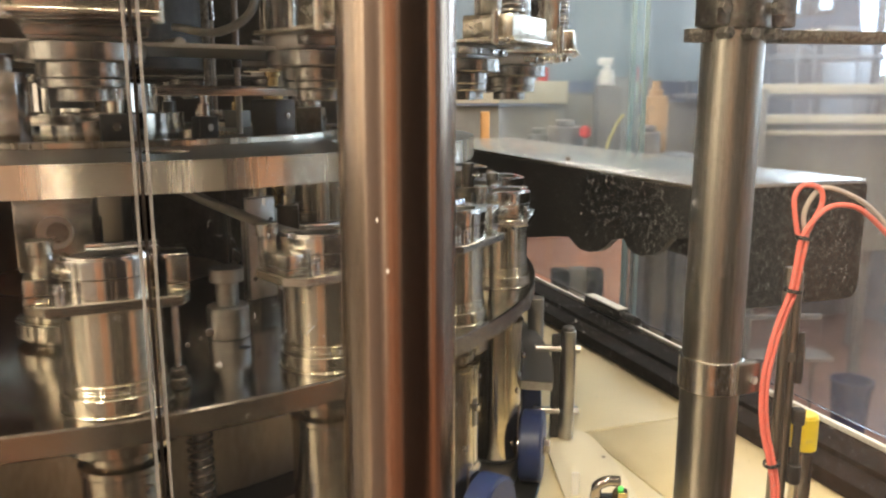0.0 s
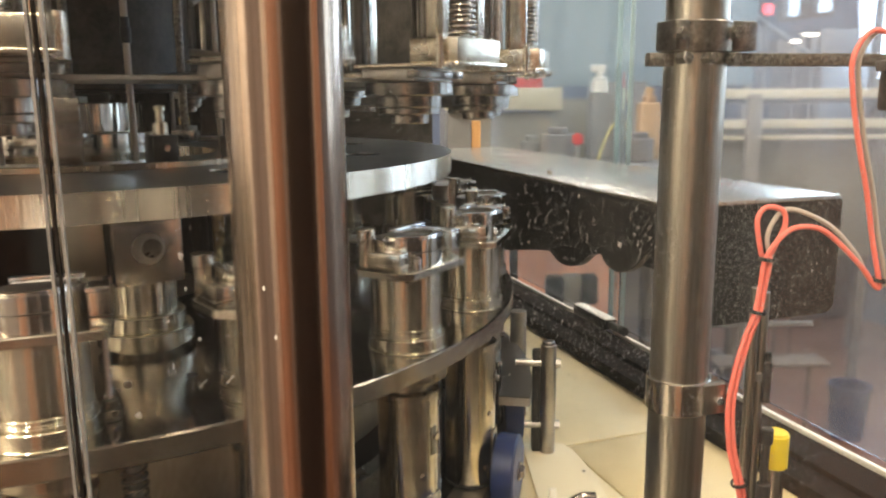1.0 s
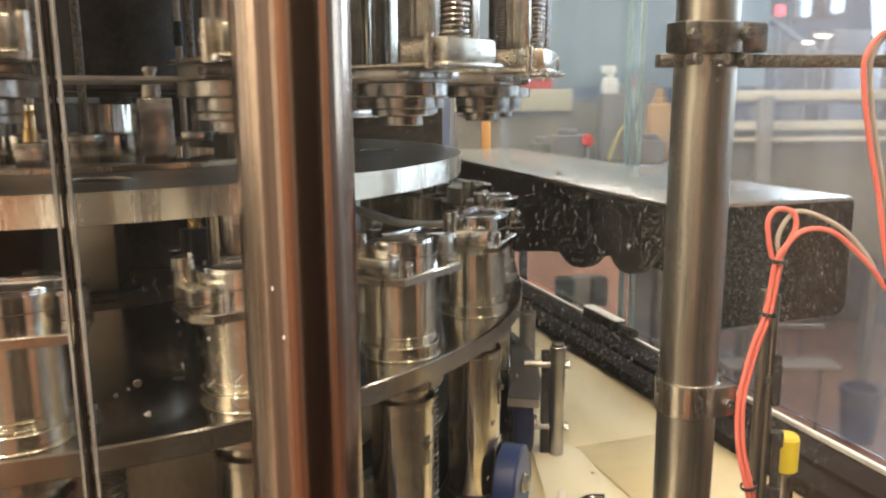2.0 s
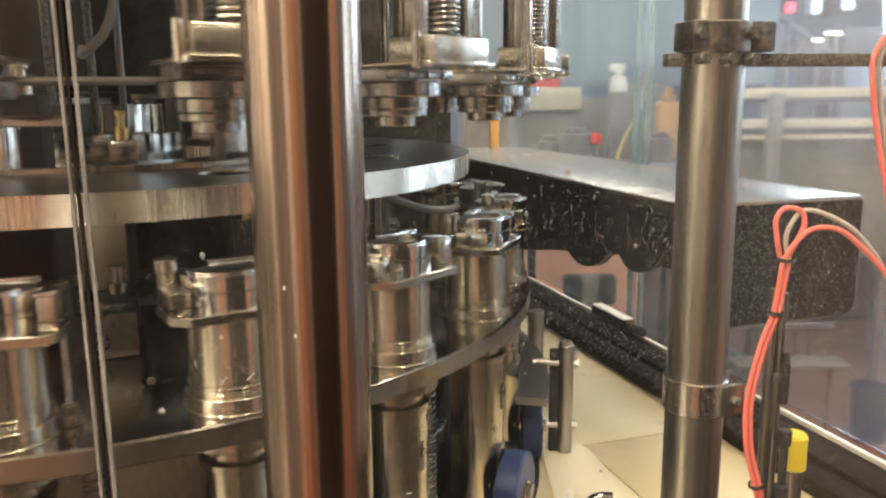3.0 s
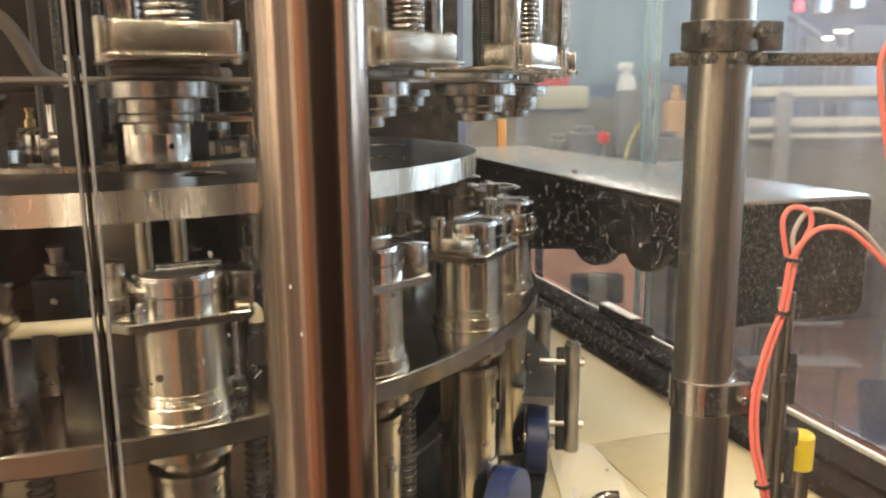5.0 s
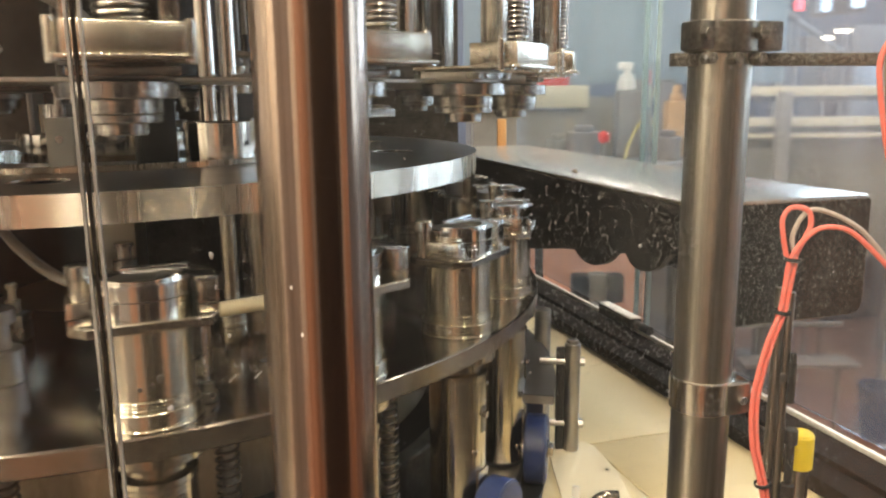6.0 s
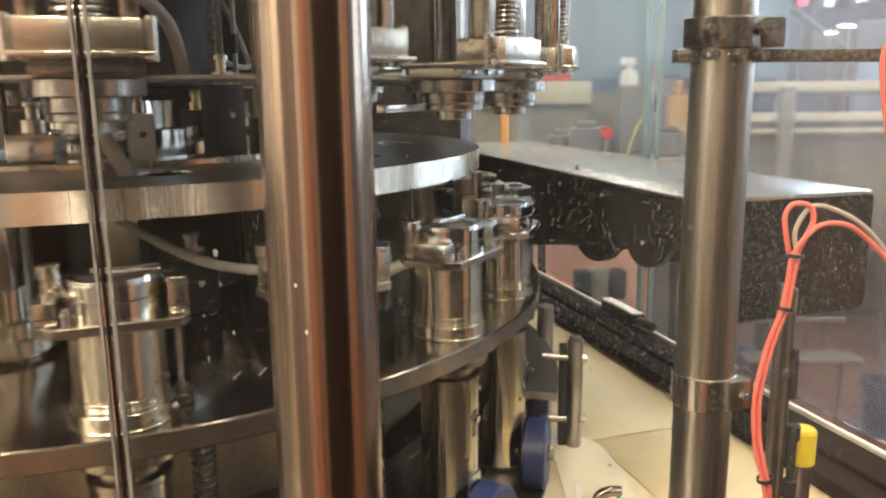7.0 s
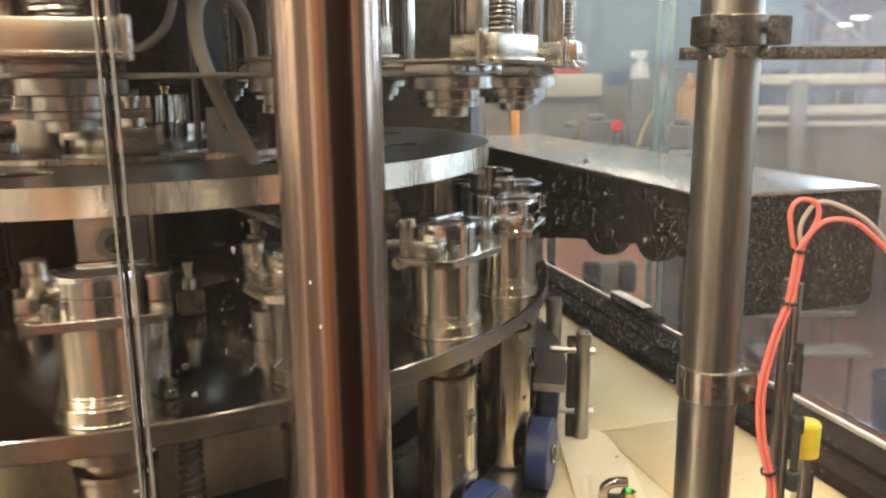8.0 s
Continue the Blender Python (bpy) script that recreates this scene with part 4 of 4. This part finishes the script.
        part("link_bar", block((0.014, 0.15, 0.010), (0.475, 0.02, 1.400), 0.001), STEEL, car, "flat link bar behind the heads", pose(0, 0, 0, 0, 0, a + 31))
        part("cross_strut", rod((0.20, 0, 1.4433), (0.50, 0, 1.4433), 0.006, 14), DULL, car, "", pose(0, 0, 0, 0, 0, a + 27))
    rng = random.Random(11)
    for k in range(34):
        if k % 4 == 2:
            continue
        # small fittings crowd the space inside, over the disc and between disc and ring
        floor_z, r0, r1 = (DISC_TOP, 0.302, 0.32) if k % 2 else (RING_TOP, 0.225, 0.335)
        where = pose(0, 0, 0, 0, 0, k * 360 / 34 + rng.uniform(-4, 4)) @ pose(rng.uniform(r0, r1), 0, floor_z)
        w, h = rng.uniform(0.010, 0.022), rng.uniform(0.03, 0.11)
        base = part("fitting", block((2 * w, 2.4 * w, h), (0, 0, h / 2 + 0.0004), 0.002), rng.choice((BLACK, DARK_STEEL, DULL, STEEL, GREY_PANEL) if k % 2 else (BLACK, DARK_STEEL, BLACK_PAINT)), car, "small machine fitting", where)
        part("nipple", turned([(w * 0.7, h + 0.0006, h + 0.016), (w * 0.4, h + 0.016, h + 0.03), (w * 0.55, h + 0.03, h + 0.036)], 0.0006, 18), rng.choice((STEEL, POLISHED, BRASS, TURNED)), base, "bright nipple")
        part("screw", rod((w, 0, h * 0.6), (w + 0.004, 0, h * 0.6), 0.0045, 8), POLISHED, base)
    for k in range(7):
        # a few air lines stand round the inner edge of the disc
        where = pose(0, 0, 0, 0, 0, k * 360 / 7 + rng.uniform(-9, 9)) @ pose(rng.uniform(0.208, 0.222), 0, 0)
        w = rng.uniform(0.003, 0.006)
        line = part("air_line", turned([(w, DISC_TOP + 0.0003, 1.6776)], 0.0006, 16), rng.choice((BLACK, DARK_STEEL, HOSE, DULL, STEEL, GREY_CABLE)), car, "upright air line", where)
        z = rng.uniform(DISC_TOP + 0.09, 1.62)
        part("coupling", turned([(w * 1.5, z, z + 0.02), (w * 1.25, z + 0.02, z + 0.032)], 0.0006, 16), rng.choice((STEEL, BLACK, BRASS, POLISHED)), line)
    return car


def cam_track():
    track = thing("cam_track", "pale fixed ring track under the rollers", "cam track", pose(*CENTRE, 0))
    part("track_ring", hollow(0.59, 0.638, 0.8575, 0.889, 0.002, 160), DULL, track)
    part("outer_guard", arc_band(0.680, 0.684, -13.5, 75, 0.986, 1.0, 60), GUARD, track, "dark curved guard lip")
    part("guard_top", arc_band(0.6395, 0.6798, -13.5, 75, 0.994, 1.0, 60), GUARD, track)
    part("guard_end", block((0.044, 0.0012, 0.012), (0, 0, 0.993), 0), DULL, track, "pale end of the guard", pose(0, 0, 0, 0, 0, -13.65) @ pose(0.6617, 0, 0))
    part("inner_guard", arc_band(0.6365, 0.6395, -5, 75, 0.943, 0.9938, 60), GUARD, track)
    part("base_plate", turned([(0.672, 0.851, 0.857)], 0.001, 120), BLACK_PAINT, track, "dark base plate")
    part("inner_shell", hollow(0.52, 0.545, 0.8575, 0.965, 0.002, 120), DARK_STEEL, track, "dark inner shell")


# ---- between the carousel and the guard ----


def rod_stand():
    stand = thing("rod_stand", "steel rod stand with crossbars on the deck", "rod stand", pose(0.2030, 1.185, 0.8536))
    part("rod", turned([(0.0125, 0, 0.180), (0.0095, 0.180, 0.186)], 0.001, 24), DULL, stand)
    part("rod", turned([(0.0140, 0, 0.205)], 0.001, 24), DULL, stand, "", pose(-0.032, 0.125, -0.0036))
    part("crossbar", rod((0.012, -0.002, 0.150), (-0.052, 0.004, 0.150), 0.006), DULL, stand)
    part("crossbar", rod((0.012, -0.002, 0.046), (-0.052, 0.004, 0.046), 0.006), DULL, stand)
    for z in (0.046, 0.150):
        part("bolt_head", rod((0.0105, -0.002, z), (0.0190, -0.002, z), 0.0075, 6), DULL, stand, "hexagon bolt head")
    part("backing_strip", block((0.014, 0.012, 0.172), (-0.018, 0.003, 0.0862), 0.002), BLACK, stand, "black backing strip")


def centre_column():
    """What stands still inside the carousel."""
    col = thing("centre_column", "dark fixed column inside the carousel with a grey post and a bright hub", "column", pose(0, 0, 0))
    mid = pose(*CENTRE, 0)
    part("base_collar", turned([(0.188, 1.075, 1.118), (0.060, 1.118, 1.132)], 0.003, 72), SHAFT, col, "dark collar added for the black gap under the post", mid)
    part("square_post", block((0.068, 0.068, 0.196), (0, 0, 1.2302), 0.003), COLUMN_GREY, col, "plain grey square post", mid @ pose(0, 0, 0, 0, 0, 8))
    part("inner_shell", arc_band(0.180, 0.186, 15, 215, 1.1185, 1.3085, 48), SHAFT, col, "dark screen added to keep the inside black", mid)
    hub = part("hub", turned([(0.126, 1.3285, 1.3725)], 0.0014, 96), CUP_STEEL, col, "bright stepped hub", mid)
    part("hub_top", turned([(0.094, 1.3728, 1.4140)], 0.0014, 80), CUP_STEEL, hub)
    part("shaft", turned([(0.050, 1.4143, 1.4300), (0.170, 1.4300, 1.76)], 0.003, 72), SHAFT, col, "dark column shaft", mid)
    for x, y, z, w in ((-0.47, 0.985, 1.366, 0.05), (-0.415, 0.976, 1.372, 0.035), (-0.30, 1.04, 1.372, 0.03)):
        part("latch", block((w, 0.03, 0.012), (x, y, z), 0.001), STEEL, col, "small steel latch")
        part("latch_post", rod((x, y, z + 0.006), (x, y, 1.63), 0.005, 16), WEATHERED, col)
        part("latch_arm", rod((x, y, 1.63), (CENTRE[0] + (x - CENTRE[0]) * 0.6, CENTRE[1] + (y - CENTRE[1]) * 0.6, 1.63), 0.005, 12), WEATHERED, col)
    part("stop_block", block((0.040, 0.030, 0.034), (-0.435, 0.95, 1.398), 0.0015), BLACK, col, "black stop block")
    part("stop_block_arm", block((0.012, 0.12, 0.008), (-0.435, 1.00, 1.418), 0.001), DULL, col)


def rear_cabinet():
    cab = thing("rear_cabinet", "dark backdrop in cabinet form, added behind the carousel", "cabinet", on(0, 0, 0.85))
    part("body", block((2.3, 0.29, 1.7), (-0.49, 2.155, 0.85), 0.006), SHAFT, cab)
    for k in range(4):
        door = part("door", block((0.545, 0.012, 1.60), (-1.355 + k * 0.565, 2.004, 0.85), 0.003), SHAFT, cab, "dark brown door of the added backdrop")
        part("handle", block((0.014, 0.014, 0.12), (-1.13 + k * 0.565, 1.992, 0.95), 0.003), DULL, door)


def deck_clutter():
    flap = thing("deck_cover", "pale thin cover sheet with a rounded corner on the deck", "cover sheet", pose(0, 0, 0.8504))
    part("sheet", prism(rounded([(0.1655, 0.90), (0.2640, 0.90), (0.2660, 1.10), (0.2400, 1.216), (0.1655, 1.216)], (0.004, 0.02, 0.06, 0.03, 0.004)), 0, 0.0031, 0.0008), PALE_DECK, flap)
    part("screw_head", turned([(0.0030, 0.0032, 0.0042)], 0.0004, 12), DARK_STEEL, flap, "dark screw head", pose(0.2480, 1.112, 0))
    fit = thing("valve_fitting", "small steel pipe fitting with a green light", "fitting", pose(0.2165, 0.952, 0.8536))
    part("body", block((0.050, 0.026, 0.022), (0, 0, 0.011), 0.003), STEEL, fit)
    part("elbow", tube(smooth_path([(-0.018, 0, 0.020), (-0.018, 0, 0.036), (-0.006, 0, 0.044), (0.012, 0, 0.044)]), 0.007, 14), POLISHED, fit)
    part("nut", turned([(0.011, 0.022, 0.031)], 0.001, 6), BRASS, fit, "brass nut", pose(0.014, 0, 0))
    part("light", turned([(0.0035, 0.031, 0.036)], 0.0008, 12), GREEN_GLOW, fit, "tiny green light", pose(0.014, 0, 0))
    tag = thing("deck_tab", "small white tab upright on the deck", "tab", pose(0.1802, 0.998, 0.8536))
    part("tab", block((0.010, 0.004, 0.034), (0, 0, 0.017), 0.001), WHITE, tag)


def band(at, r, way=(0, 0, 1), width=0.004):
    """A cable tie round the bundle."""
    own = hollow(r - 0.0014, r, -width / 2, width / 2, 0.0004, 20)
    m = Matrix.Translation(at) @ Vector(way).to_track_quat("Z", "Y").to_matrix().to_4x4()
    bmesh.ops.transform(own, matrix=m, verts=own.verts)
    return own


def cables():
    """The bundle of sensor cables tied beside the post."""
    bundle = thing("cable_bundle", "red and grey sensor cables held by black ties", "cables", pose(0, 0, 0))
    run = [(0.346, 1.257), (0.343, 1.233), (0.339, 1.202), (0.330, 1.174), (0.322, 1.138), (0.318, 1.101), (0.322, 1.057), (0.332, 1.019), (0.339, 0.986), (0.342, 0.93), (0.345, 0.858)]
    up = [(0.459, 1.230), (0.447, 1.278), (0.437, 1.324), (0.424, 1.373), (0.414, 1.421), (0.412, 1.453), (0.427, 1.476), (0.447, 1.470), (0.452, 1.444)]
    across = [(0.356, 1.278), (0.372, 1.289), (0.396, 1.287), (0.419, 1.270), (0.444, 1.245), (0.455, 1.230)]
    loop = [(0.336, 1.279), (0.334, 1.298), (0.342, 1.309), (0.358, 1.306), (0.362, 1.292), (0.355, 1.274), (0.347, 1.256)]
    grey_loop = [(0.346, 1.276), (0.350, 1.292), (0.362, 1.306), (0.384, 1.302), (0.413, 1.286), (0.440, 1.257), (0.452, 1.236)]

    def lay(path, dx, y):
        return [Vector((x + dx, y, z)) for x, z in path]

    low = [p for p in run]
    first = lay(low[::-1], -0.0027, 0.757) + lay(across, 0, 0.757) + lay(up, 0.002, 0.757)
    second = lay(low[::-1], 0.0027, 0.758) + lay(loop[::-1], 0, 0.760) + [Vector((0.343, 0.764, 1.256))]
    grey = lay(low[::-1], 0.004, 0.7635) + lay(grey_loop, 0, 0.763) + lay(up, 0.0110, 0.762)
    part("red_cable", tube(smooth_path(first, 6), 0.0026, 10), RED_CABLE, bundle, "red sensor cable")
    part("red_cable", tube(smooth_path(second, 6), 0.0026, 10), RED_CABLE, bundle, "red looped sensor cable")
    part("grey_cable", tube(smooth_path(grey, 6), 0.0024, 10), GREY_CABLE, bundle, "grey-brown sensor cable")
    for x, z, way in ((0.3465, 1.257, (0.1, 0, 1)), (0.340, 1.203, (0.15, 0, 1)), (0.3335, 1.016, (-0.25, 0, 1))):
        part("cable_tie", band((x, 0.7595, z), 0.0088, way), BLACK, bundle, "black cable tie")
    part("cable_tie", band((0.460, 0.760, 1.234), 0.0088, (0.2, 0, 1)), BLACK, bundle, "black cable tie")
    sensor = thing("sensor", "black sensor clamped under the crossbar", "sensor", pose(0.455, 0.757, 1.424))
    part("body", block((0.020, 0.018, 0.040), (0, 0, -0.002), 0.003), BLACK, sensor)
    part("clip", block((0.024, 0.020, 0.010), (0, 0.002, 0.020), 0.001), DULL, sensor)


def sensor_rod():
    stand = thing("sensor_rod", "thin steel rods with a black sensor on the deck", "rod stand", pose(0.352, 0.792, 0.85))
    part("rod", turned([(0.0054, 0, 0.37)], 0.0006, 16), POST_STEEL, stand)
    part("rod", turned([(0.0050, 0, 0.365)], 0.0006, 16), POST_STEEL, stand, "", pose(0.0108, 0.002, 0))
    part("sensor_head", turned([(0.0045, 0.244, 0.290), (0.0035, 0.290, 0.300)], 0.0006, 18), BLACK, stand, "black round sensor", pose(0.0165, -0.004, 0))
    part("sensor_clip", block((0.026, 0.008, 0.010), (0.010, 0, 0.272), 0.001), DULL, stand)
    part("knob", turned([(0.0075, 0.128, 0.150), (0.0045, 0.150, 0.196), (0.0070, 0.196, 0.214)], 0.0012, 20), BLACK, stand, "black round plug on its lead", pose(0.0215, -0.003, 0))


def yellow_cap():
    cap = thing("capped_pipe", "upright steel pipe with a yellow plastic cap", "pipe", pose(0.407, 0.836, 0.85))
    part("pipe", turned([(0.0118, 0, 0.152)], 0.001, 24), STEEL, cap)
    part("cap", turned([(0.0146, 0.146, 0.186), (0.0135, 0.186, 0.1885)], 0.0012, 32), YELLOW, cap, "yellow plastic cap")


# ---- behind the guard ----


def conveyor():
    c = thing("conveyor", "grey conveyor with cream side rails beyond the guard", "conveyor", pose(0, 3.1, 0))
    for z0, z1, d in ((1.408, 1.445, 0.0), (1.292, 1.326, 0.0), (1.248, 1.264, -0.02)):
        part("side_rail", block((1.95, 0.03, z1 - z0), (2.08, d, (z0 + z1) / 2), 0.003), CREAM, c, "cream side rail")
    part("back_panel", block((1.95, 0.02, 0.56), (2.08, 0.06, 1.04), 0.003), GREIGE, c, "grey-beige panel")
    part("bed", block((1.95, 0.34, 0.02), (2.08, 0.20, 1.398), 0.003), GREY, c)
    part("upright", block((0.055, 0.030, 1.425), (1.315, -0.0515, 0.7125), 0.004), GREY_PANEL, c, "grey upright before the rails")
    for x in (1.15, 1.9, 2.7):
        part("leg", block((0.035, 0.035, 1.388), (x, 0.12, 0.694), 0.004), MURKY, c)
    k = thing("work_counter", "cream and grey-beige counter beyond the guard", "counter", pose(0.34, 3.2, 0))
    part("front_board", block((0.46, 0.03, 0.085), (0, -0.10, 1.4125), 0.004), CREAM, k, "cream front board")
    part("counter_top", block((0.46, 0.26, 0.02), (0, 0.045, 1.445), 0.004), CREAM, k)
    part("body", block((0.44, 0.24, 1.36), (0, 0.03, 0.68), 0.006), GREIGE, k, "grey-beige counter body")
    r = thing("red_tray", "dull red tray on the counter", "tray", pose(0.425, 3.2, 1.455))
    part("tray", block((0.15, 0.12, 0.055), (0, 0, 0.0275), 0.006), RED, r)
    for x, w, h, m, lab in ((0.66, 0.20, 1.40, GREIGE, "grey-beige"), (0.90, 0.22, 1.47, GREY, "grey"), (1.13, 0.18, 1.36, GREIGE, "grey-beige")):
        q = thing("tall_carton", lab + " tall carton standing on the floor", "carton", pose(x, 3.52, 0), "cartons")
        part("body", block((w, 0.2, h), (0, 0, h / 2), 0.008), m, q)
        part("flap", block((w - 0.01, 0.19, 0.012), (0, 0, h + 0.006), 0.003), m, q)


def background():
    conveyor()
    b = thing("spray_bottle", "white plastic spray bottle on the side table", "bottle", pose(0.648, 2.80, 1.434))
    part("body", turned([(0.030, 0, 0.040), (0.025, 0.040, 0.054), (0.012, 0.054, 0.070)], 0.004, 28), WHITE, b)
    part("spray_head", block((0.050, 0.024, 0.026), (-0.006, 0, 0.0825), 0.004), WHITE, b)
    j = thing("brown_jug", "brown plastic jug on the side table", "jug", pose(0.815, 2.76, 1.2))
    part("body", block((0.078, 0.07, 0.20), (0, 0, 0.10), 0.014), CARD, j)
    part("neck", turned([(0.024, 0.199, 0.222), (0.015, 0.222, 0.250)], 0.004, 20), CARD, j)
    k = thing("bottle_stand", "dark dull block under the spray bottle", "stand", pose(0.655, 2.80, 1.2))
    part("body", block((0.085, 0.08, 0.2338), (0, 0, 0.1169), 0.012), MURKY, k)
    t = thing("side_table", "grey steel side table behind the guard", "table", pose(0.62, 2.66, 0))
    part("table_top", block((0.66, 0.40, 0.03), (0, 0, 1.185), 0.003), GREY, t)
    for x in (-0.31, 0.31):
        for y in (-0.18, 0.18):
            part("leg", block((0.025, 0.025, 1.17), (x, y, 0.585), 0.002), BLACK_PAINT, t)
    for x, y, r, h, m, lab in ((0.47, 2.62, 0.055, 0.12, MURKY, "dark grey"), (0.76, 2.66, 0.045, 0.10, MURKY, "dark grey"), (0.40, 2.72, 0.04, 0.09, GREIGE, "grey-beige")):
        k = thing("canister", lab + " canister on the side table", "canister", pose(x, y, 1.2))
        part("body", turned([(r, 0, h - 0.02), (r * 0.6, h - 0.02, h)], 0.004, 24), m, k)
    k = thing("red_lever", "red knobbed lever on the side table", "lever", pose(0.525, 2.56, 1.2))
    part("stem", turned([(0.008, 0, 0.066)], 0.001, 12), DULL, k)
    part("ball", turned([(0.010, 0.062, 0.068), (0.018, 0.068, 0.098), (0.010, 0.098, 0.104)], 0.003, 20), RED, k, "red knob")
    h = thing("yellow_hose", "curved olive-yellow hose on the side table", "hose", pose(0, 0, 0))
    part("hose", tube(smooth_path([(0.60, 2.58, 1.21), (0.615, 2.6, 1.25), (0.64, 2.6, 1.31), (0.662, 2.6, 1.338)]), 0.0042, 10), OLIVE, h)
    k = thing("hose_post", "slim grey post holding the hose", "post", pose(0.668, 2.615, 1.2))
    part("post", turned([(0.008, 0, 0.145)], 0.001, 14), GREY, k)
    k = thing("orange_board", "narrow upright orange board behind the beam", "board", pose(0.172, 2.3, 0))
    part("board", block((0.026, 0.02, 1.353), (0, 0, 0.6765), 0.004), ORANGE, k)
    part("foot", block((0.09, 0.14, 0.03), (0, 0, 0.015), 0.004), GREY, k)
    crate = thing("salmon_crate", "large salmon coloured plastic crate on the floor", "crate", pose(0.52, 3.02, 0))
    part("body", block((0.50, 0.26, 0.87), (0, 0, 0.435), 0.01), SALMON, crate)
    part("rim", block((0.52, 0.28, 0.03), (0, 0, 0.885), 0.006), SALMON, crate)
    m = thing("motor_stand", "two dark motors on a grey stand", "motor", pose(0.545, 2.70, 0))
    part("stand", block((0.05, 0.05, 0.70), (0, 0, 0.35), 0.004), GREY, m)
    part("bridge", block((0.06, 0.05, 0.10), (0, 0, 0.75), 0.006), GREY_PANEL, m)
    for s in (-1, 1):
        part("motor", block((0.062, 0.07, 0.105), (s * 0.061, 0, 0.745), 0.014), BLACK, m, "dark rounded motor")
    bench = thing("low_bench", "low faded brown bench on the floor", "bench", pose(1.35, 2.75, 0))
    part("seat", block((0.42, 0.12, 0.014), (-0.05, 0, 0.445), 0.004), DIM_CARD, bench)
    for x in (-0.22, 0.12):
        part("leg", block((0.008, 0.02, 0.438), (x, 0.02, 0.219), 0.002), DIM_CARD, bench)
    bin_ = thing("blue_bin", "blue plastic bin on the floor", "bin", pose(1.80, 3.05, 0))
    part("body", lathe([(0.065, 0), (0.080, 0.21), (0.086, 0.213), (0.086, 0.23), (0.076, 0.23), (0.060, 0.01)], 28), BLUE, bin_)
    post = thing("slim_stand", "slim dark stand with a cross rail behind the guard", "stand", pose(0.885, 2.06, 0))
    part("post", block((0.014, 0.014, 1.20), (0, 0, 0.60), 0.002), MURKY, post)
    part("cross_rail", block((0.30, 0.012, 0.014), (0.05, -0.013, 0.800), 0.002), MURKY, post, "thin dark cross rail")
    part("white_tag", block((0.050, 0.006, 0.030), (0.055, -0.022, 0.905), 0.002), WHITE, post, "small white tag")
    part("tag_arm", block((0.062, 0.008, 0.010), (0.030, -0.011, 0.905), 0.001), MURKY, post)
    far = thing("tall_cabinet", "tall grey two-door cabinet by the far wall", "cabinet", pose(2.62, 5.0, 0, 0, 0, 17))
    part("body", block((0.55, 0.4, 1.76), (0, 0, 0.88), 0.006), GREY, far)
    part("door", block((0.26, 0.012, 1.66), (-0.135, -0.207, 0.88), 0.003), GREY, far)
    part("door", block((0.26, 0.012, 1.66), (0.135, -0.207, 0.88), 0.003), GREY, far)
    mast = thing("signal_lamp", "red signal lamp on a slim mast", "lamp", pose(1.785, 4.05, 0))
    part("mast", turned([(0.008, 0, 1.825)], 0.001, 14), GREY, mast)
    part("lens", turned([(0.018, 1.825, 1.87)], 0.003, 16), RED_GLOW, mast, "glowing red lens")
    for x, y, z, w in ((2.005, 4.03, 1.721, 0.085), (1.930, 4.03, 1.688, 0.05)):
        l = thing("strip_lamp", "short bright strip lamp over a far bench", "lamp", pose(x, y, z, 0, 0, 17))
        part("tube", block((w, 0.02, 0.0055), (0, 0, 0), 0.002), LAMP_GLOW, l, "glowing tube")
        part("arm", block((0.010, 0.010, z), (w / 2 - 0.01, 0.016, 0.002 - z / 2), 0.001), GREY, l)
    rack = thing("pipe_rack", "grey steel rack with a slanting brace", "rack", pose(0, 0, 0))
    for x in (1.45, 2.45):
        part("upright", block((0.04, 0.04, 2.4), (x, 4.2, 1.2), 0.003), GREY, rack)
    part("brace", rod((1.45, 4.2, 2.05), (2.1, 4.2, 1.62), 0.018), GREY, rack)
    for z in (1.60, 2.1):
        part("shelf", block((1.0, 0.35, 0.025), (1.95, 4.3, z), 0.003), GREY, rack)
    for x, w, hh, mt, lab in ((1.55, 0.14, 0.13, BLUE_WALL, "pale blue"), (1.74, 0.18, 0.17, GREY, "grey"), (1.98, 0.16, 0.10, DIM_CARD, "faded brown"), (2.24, 0.2, 0.15, GREY, "grey")):
        k = thing("shelf_box", lab + " box on the rack's shelf", "box", pose(x, 4.3, 1.6125), "rack boxes")
        part("body", block((w, 0.22, hh), (0, 0, hh / 2), 0.006), mt, k)
    panel = thing("pale_blue_screen", "pale blue sheet screen behind the conveyor", "screen", pose(0.85, 3.75, 0))
    part("sheet", block((1.5, 0.03, 0.9), (0, 0, 1.92), 0.003), BLUE_WALL, panel)
    for x in (-0.72, 0.72):
        part("post", block((0.04, 0.04, 1.47), (x, 0, 0.735), 0.003), GREY, panel)
        part("foot", block((0.06, 0.4, 0.10), (x, 0, 0.05), 0.004), GREY, panel)


hall()
machine_base()
side_guard()
front_guard()
splashes()
front_pole()
rear_post()
beam()
CAROUSEL = carousel()
cam_track()
centre_column()
rear_cabinet()
rod_stand()
deck_clutter()
cables()
sensor_rod()
yellow_cap()
background()


def motions():
    rows = [i * 0.5 for i in range(17)]
    # the turning is even but for a slight gain about the fourth second
    gain = [float(np.interp(t, (0, 2.5, 3.5, 4.5, 6.0, 8.0), (0, 0, 0.28, 0.38, 0, 0))) for t in rows]
    walk(CAROUSEL, [(t, pose(*CENTRE, 0, 0, 0, PHASE + g + PITCH * (t - 6.0) / PERIOD)) for t, g in zip(rows, gain)])


motions()
